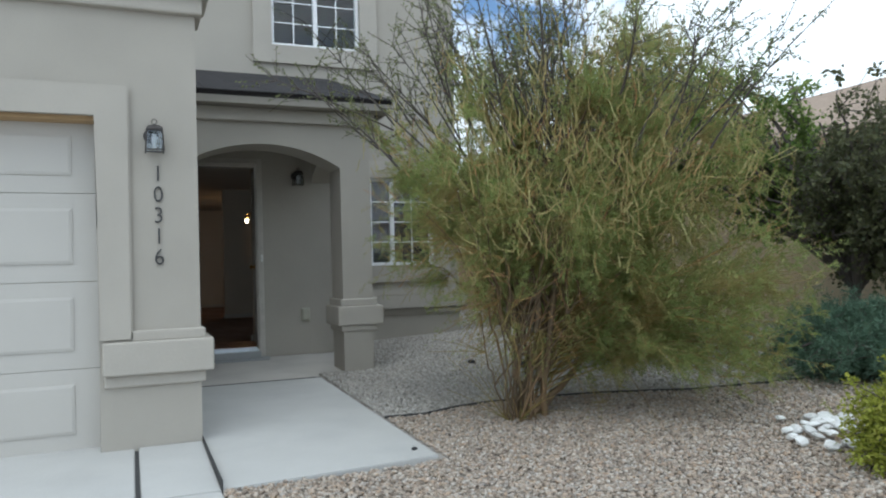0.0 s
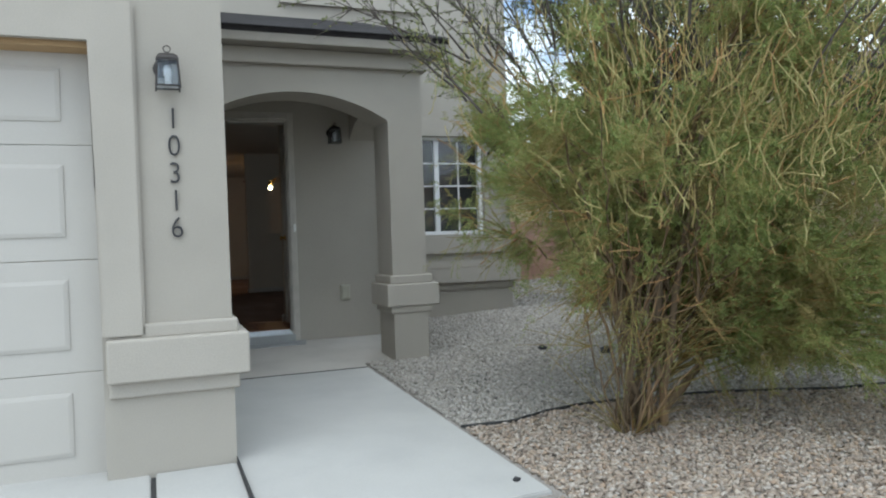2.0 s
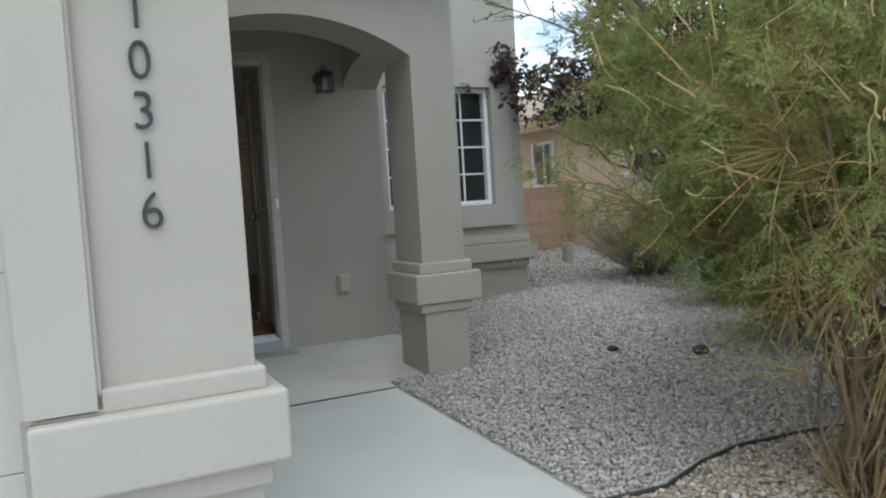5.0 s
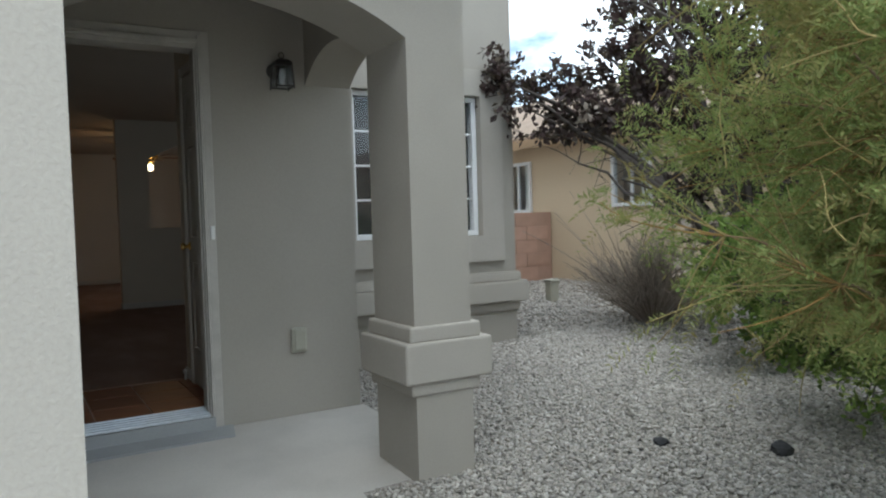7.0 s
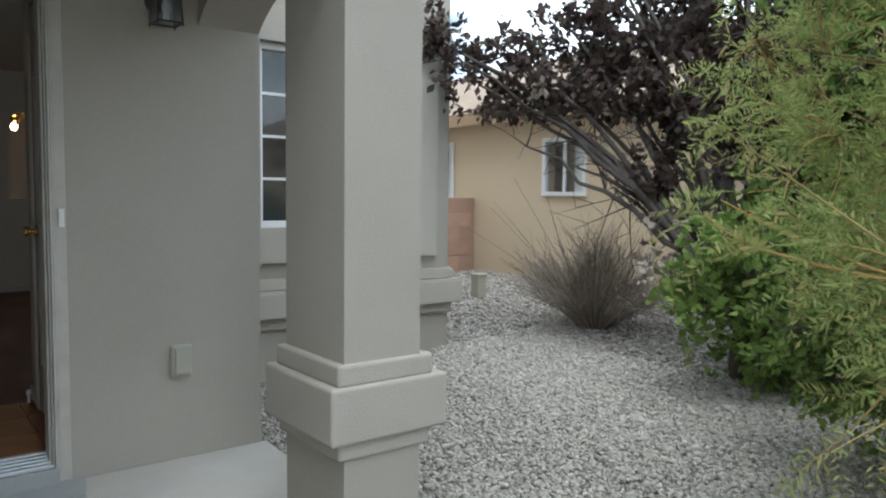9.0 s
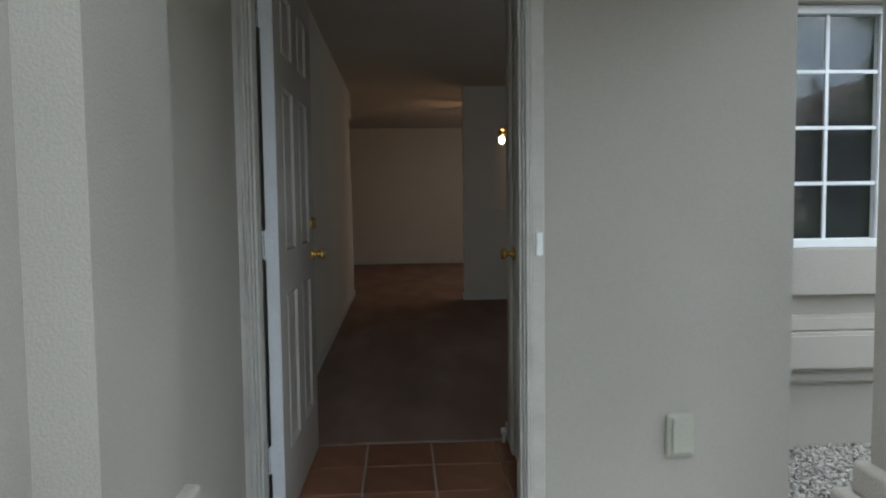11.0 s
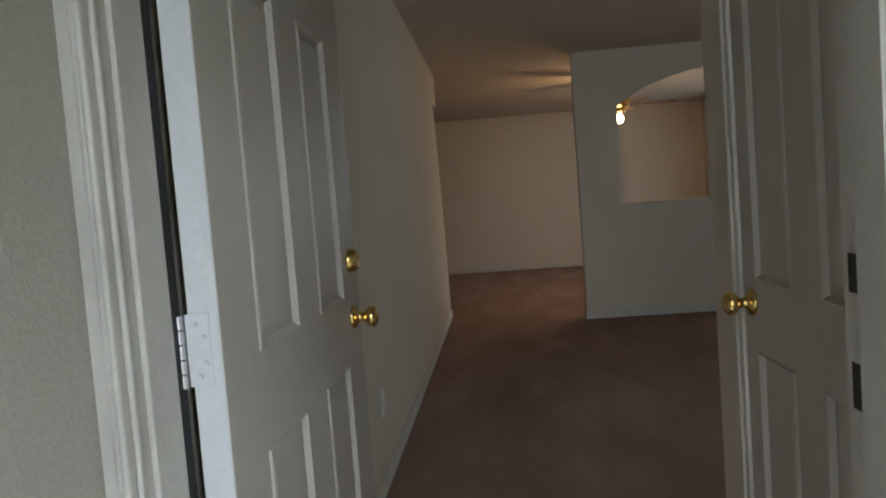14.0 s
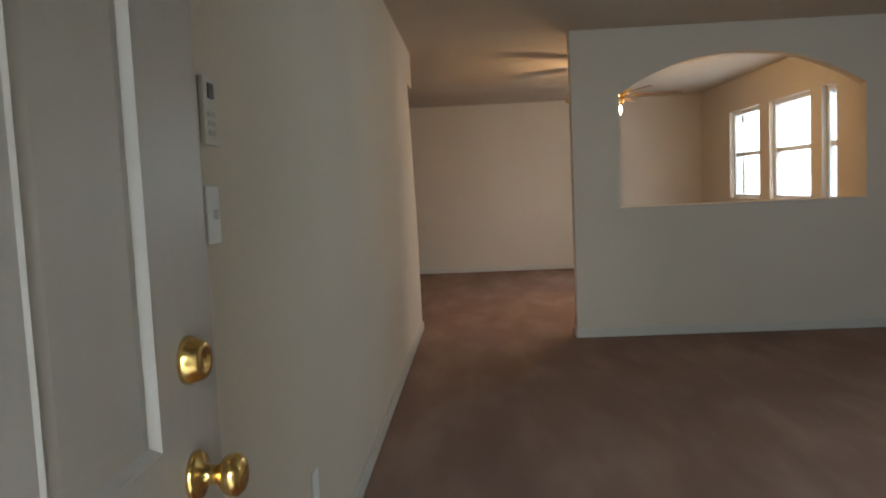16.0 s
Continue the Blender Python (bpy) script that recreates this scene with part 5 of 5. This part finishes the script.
def dry_shrub():
    rng = np.random.default_rng(9)
    base = np.array([5.25, 4.25, 0.0])
    e = tagged(empty("dry_shrub", *base), "leafless grey-brown twiggy shrub in the gravel", "shrub")
    main, thick, pts, rad = [], [], [], []
    for i in range(300):
        a, sp = rng.uniform(0, 2 * math.pi), rng.uniform(0.05, 1.0)
        ln = rng.uniform(0.42, 0.9)
        d = np.array([math.cos(a) * sp * 0.98, math.sin(a) * sp * 0.98, 1.0 - 0.5 * sp])
        o = np.array([math.cos(a) * sp * 0.12, math.sin(a) * sp * 0.12, 0])
        s = bezier(o, o + d * ln * 0.45 + np.array([0, 0, 0.05]), o + d * ln * 0.9 + rng.normal(0, 0.04, 3), 6)
        main.append(s)
        thick.append((0.007, 0.0025))
        for k in range(8):
            j = rng.integers(2, 6)
            dd = d / np.linalg.norm(d) + rng.normal(0, 0.45, 3)
            l2 = rng.uniform(0.08, 0.24)
            pts.append(bezier(s[j], s[j] + dd * l2 * 0.5, s[j] + dd * l2, 3))
            rad.append((0.0032, 0.0018))
    for i in range(5):
        a = rng.uniform(1.6, 4.2)
        d = np.array([math.cos(a), math.sin(a), 1.0])
        pts.append(bezier(np.zeros(3), d * 0.6, d * 1.1 + rng.normal(0, 0.1, 3), 8))
        rad.append((0.006, 0.002))
    strips("stem_clump", main, thick, DEAD_TWIG, e, 5, "grey-brown bare stems", "stuff")
    strips("twig_tangle", pts, rad, DEAD_TWIG, e, 4, "", "stuff")


dry_shrub()


# ---- stones, edging, gravel ----
def stone_mesh(name, seed, size, mat, sub=2):
    bm = bmesh.new()
    bmesh.ops.create_icosphere(bm, subdivisions=sub, radius=size)
    rng = random.Random(seed)
    off = Vector((rng.uniform(0, 50), rng.uniform(0, 50), 0))
    for v in bm.verts:
        v.co *= 1 + 0.40 * noise.noise(v.co / size * 1.1 + off)
        v.co.z *= 0.62
        v.co.x *= 1.25
    me = bpy.data.meshes.new(name)
    bm.to_mesh(me)
    bm.free()
    me.materials.append(mat)
    return me


rr = random.Random(21)
rock_meshes = [stone_mesh("white_rock", i, 0.048, WHITE_ROCK) for i in range(5)]
for i in range(40):
    a, r = rr.uniform(0, 2 * math.pi), 0.34 * math.sqrt(rr.random())
    x, y = 3.40 + r * math.cos(a) * 1.1, -1.84 + r * math.sin(a)
    ob = new("white_rock", rock_meshes[i % 5])
    ob.matrix_world = pose(x, y, ground_z(x, y) + 0.035 + 0.06 * max(0, 0.5 - r / 0.34), rr.uniform(-20, 20), rr.uniform(-20, 20), rr.uniform(0, 360)) @ Matrix.Scale(rr.uniform(0.55, 0.95), 4)
    tagged(ob, "rough white landscape rock heaped on the gravel", "rock", "heap of white rocks")
for x, y, s in ((2.78, 1.85, 0.55), (3.15, 1.42, 0.8), (1.14, -0.86, 0.25)):
    ob = new("dark_stone", stone_mesh("dark_stone", int(x * 10), 0.07, BLACK_ROCK))
    ob.matrix_world = pose(x, y, (ground_z(x, y) + 0.02) if x > 1.3 else -0.222, 0, 0, 40) @ Matrix.Scale(s, 4)
    tagged(ob, "small black stone lying on the ground", "stone")

ctrl = [(1.255, 0.06), (1.55, 0.03), (1.85, 0.14), (2.12, 0.19), (2.5, 0.12), (3.0, -0.05), (3.65, -0.42), (4.4, -0.62), (5.2, -0.7)]
bm = bmesh.new()
tube(bm, [(x, y, ground_z(x, y) + 0.007) for x, y in ctrl], [0.010] * len(ctrl), 8)
structure(part("trim_edging", bm, EDGING, smooth=True), "black plastic landscape edging in the gravel", "edging")


def edge_y(x):
    for (xa, ya), (xb, yb) in zip(ctrl, ctrl[1:]):
        if xa <= x <= xb:
            return ya + (yb - ya) * (x - xa) / (xb - xa)
    return ctrl[0][1] if x < ctrl[0][0] else ctrl[-1][1]


def gravel(name, count, accept, mat, label, seed, size):
    """Loose angular pebbles lying on the ground, in one mesh."""
    rng = np.random.default_rng(seed)
    unit = np.array([(1, 0, 0), (-1, 0, 0), (0, 1, 0), (0, -1, 0), (0, 0, 1), (0, 0, -1)], float)
    tri = np.array([(0, 2, 4), (2, 1, 4), (1, 3, 4), (3, 0, 4), (2, 0, 5), (1, 2, 5), (3, 1, 5), (0, 3, 5)])
    pts = accept(rng, count)
    k = len(pts)
    q = rng.normal(size=(k, 4))
    q /= np.linalg.norm(q, axis=1, keepdims=True)
    w, x, y, z = q.T
    rot = np.stack([np.stack([1 - 2 * (y * y + z * z), 2 * (x * y - z * w), 2 * (x * z + y * w)], 1),
                    np.stack([2 * (x * y + z * w), 1 - 2 * (x * x + z * z), 2 * (y * z - x * w)], 1),
                    np.stack([2 * (x * z - y * w), 2 * (y * z + x * w), 1 - 2 * (x * x + y * y)], 1)], 1)
    scl = size * rng.uniform(0.6, 1.45, (k, 1, 1)) * rng.uniform(0.55, 1.25, (k, 1, 3))
    v = unit[None] * scl * rng.uniform(0.75, 1.2, (k, len(unit), 1))
    v = np.einsum("kij,knj->kni", rot, v)
    v[:, :, 2] *= 0.7
    gz = np.array([ground_z(a, b) for a, b in pts])
    v += np.stack([pts[:, 0], pts[:, 1], gz - 0.006 + rng.uniform(-0.006, 0.01, k)], 1)[:, None]
    f = tri[None] + (np.arange(k) * len(unit))[:, None, None]
    me = bpy.data.meshes.new(name)
    me.vertices.add(k * len(unit))
    me.vertices.foreach_set("co", v.reshape(-1))
    nf = k * len(tri)
    me.loops.add(nf * 3)
    me.loops.foreach_set("vertex_index", f.reshape(-1).astype(np.int32))
    me.polygons.add(nf)
    me.polygons.foreach_set("loop_start", np.arange(0, nf * 3, 3, dtype=np.int32))
    me.update(calc_edges=True)
    me.materials.append(mat)
    return tagged(new(name, me), label, "gravel", kind="stuff")


def scatter(x0, x1, y0, y1, front):
    def pick(rng, count):
        p = np.stack([rng.uniform(x0, x1, count), rng.uniform(y0, y1, count)], 1)
        ok = []
        for a, b in p:
            if a < 1.275 and -1.13 < b < 2.3:
                continue
            if b > 4.58 and a < EAST + 0.02:
                continue
            if a < 1.845 and b > 2.16:
                continue
            if (b < edge_y(a)) != front:
                continue
            ok.append((a, b))
        return np.array(ok)
    return pick


gravel("pink_gravel", 78000, scatter(0.0, 4.2, -3.3, 0.3, True), PINK_GRAVEL, "loose tan and pink landscape gravel", 1, 0.0148)
gravel("pink_gravel_far", 14000, scatter(4.2, 7.0, -3.5, 0.3, True), PINK_GRAVEL, "loose tan landscape gravel farther out", 2, 0.022)
gravel("grey_gravel", 98000, scatter(1.27, 4.6, -0.7, 4.6, False), GREY_GRAVEL, "loose grey landscape gravel", 3, 0.0145)
gravel("grey_gravel_far", 32000, scatter(3.2, 7.08, -0.7, 8.0, False), GREY_GRAVEL, "loose grey landscape gravel farther out", 4, 0.022)

# ---- pieces: shingles of the porch roof, entry tiles ----
sh = boxes((0, 0.298, -0.004, 0.16, 0.0, 0.007), bevel=0.002)
shm = bpy.data.meshes.new("shingle")
sh.to_mesh(shm)
sh.free()
shm.materials.append(SHINGLE)
slope = math.atan2(3.40 - 2.53, 4.58 - 1.9)
row = 0
d = 0.0
while d < 2.66:
    for k in range(7):
        x = -0.08 + k * 0.3 + (0.0 if row % 2 else -0.0)
        if x + 0.298 > 2.03:
            continue
        b = new("shingle", shm)
        b.parent = porch_roof
        b.matrix_world = Matrix.Translation((x, 1.895 + d * math.cos(slope), 2.533 + d * math.sin(slope))) @ Matrix.Rotation(slope + 0.03, 4, "X")
    d += 0.14
    row += 1

tiles_floor = bpy.data.objects["entry_subfloor"]
tl = boxes((0.003, 0.295, 0.003, 0.295, -0.012, 0.0), bevel=0.003)
tlm = bpy.data.meshes.new("tile")
tl.to_mesh(tlm)
tl.free()
tlm.materials.append(TERRACOTTA)
for i in range(3):
    for j in range(3):
        b = new("tile", tlm)
        b.parent = tiles_floor
        b.location = (0.02 + i * 0.3, 3.60 + j * 0.3, 0.0)
for j in range(3):
    for x, w in ((-0.094, 0.113), (0.92, 0.098)):
        b = new("tile", tlm)
        b.parent = tiles_floor
        b.matrix_world = Matrix.Translation((x, 3.60 + j * 0.3, 0.0)) @ Matrix.Diagonal((w / 0.3, 1, 1, 1))
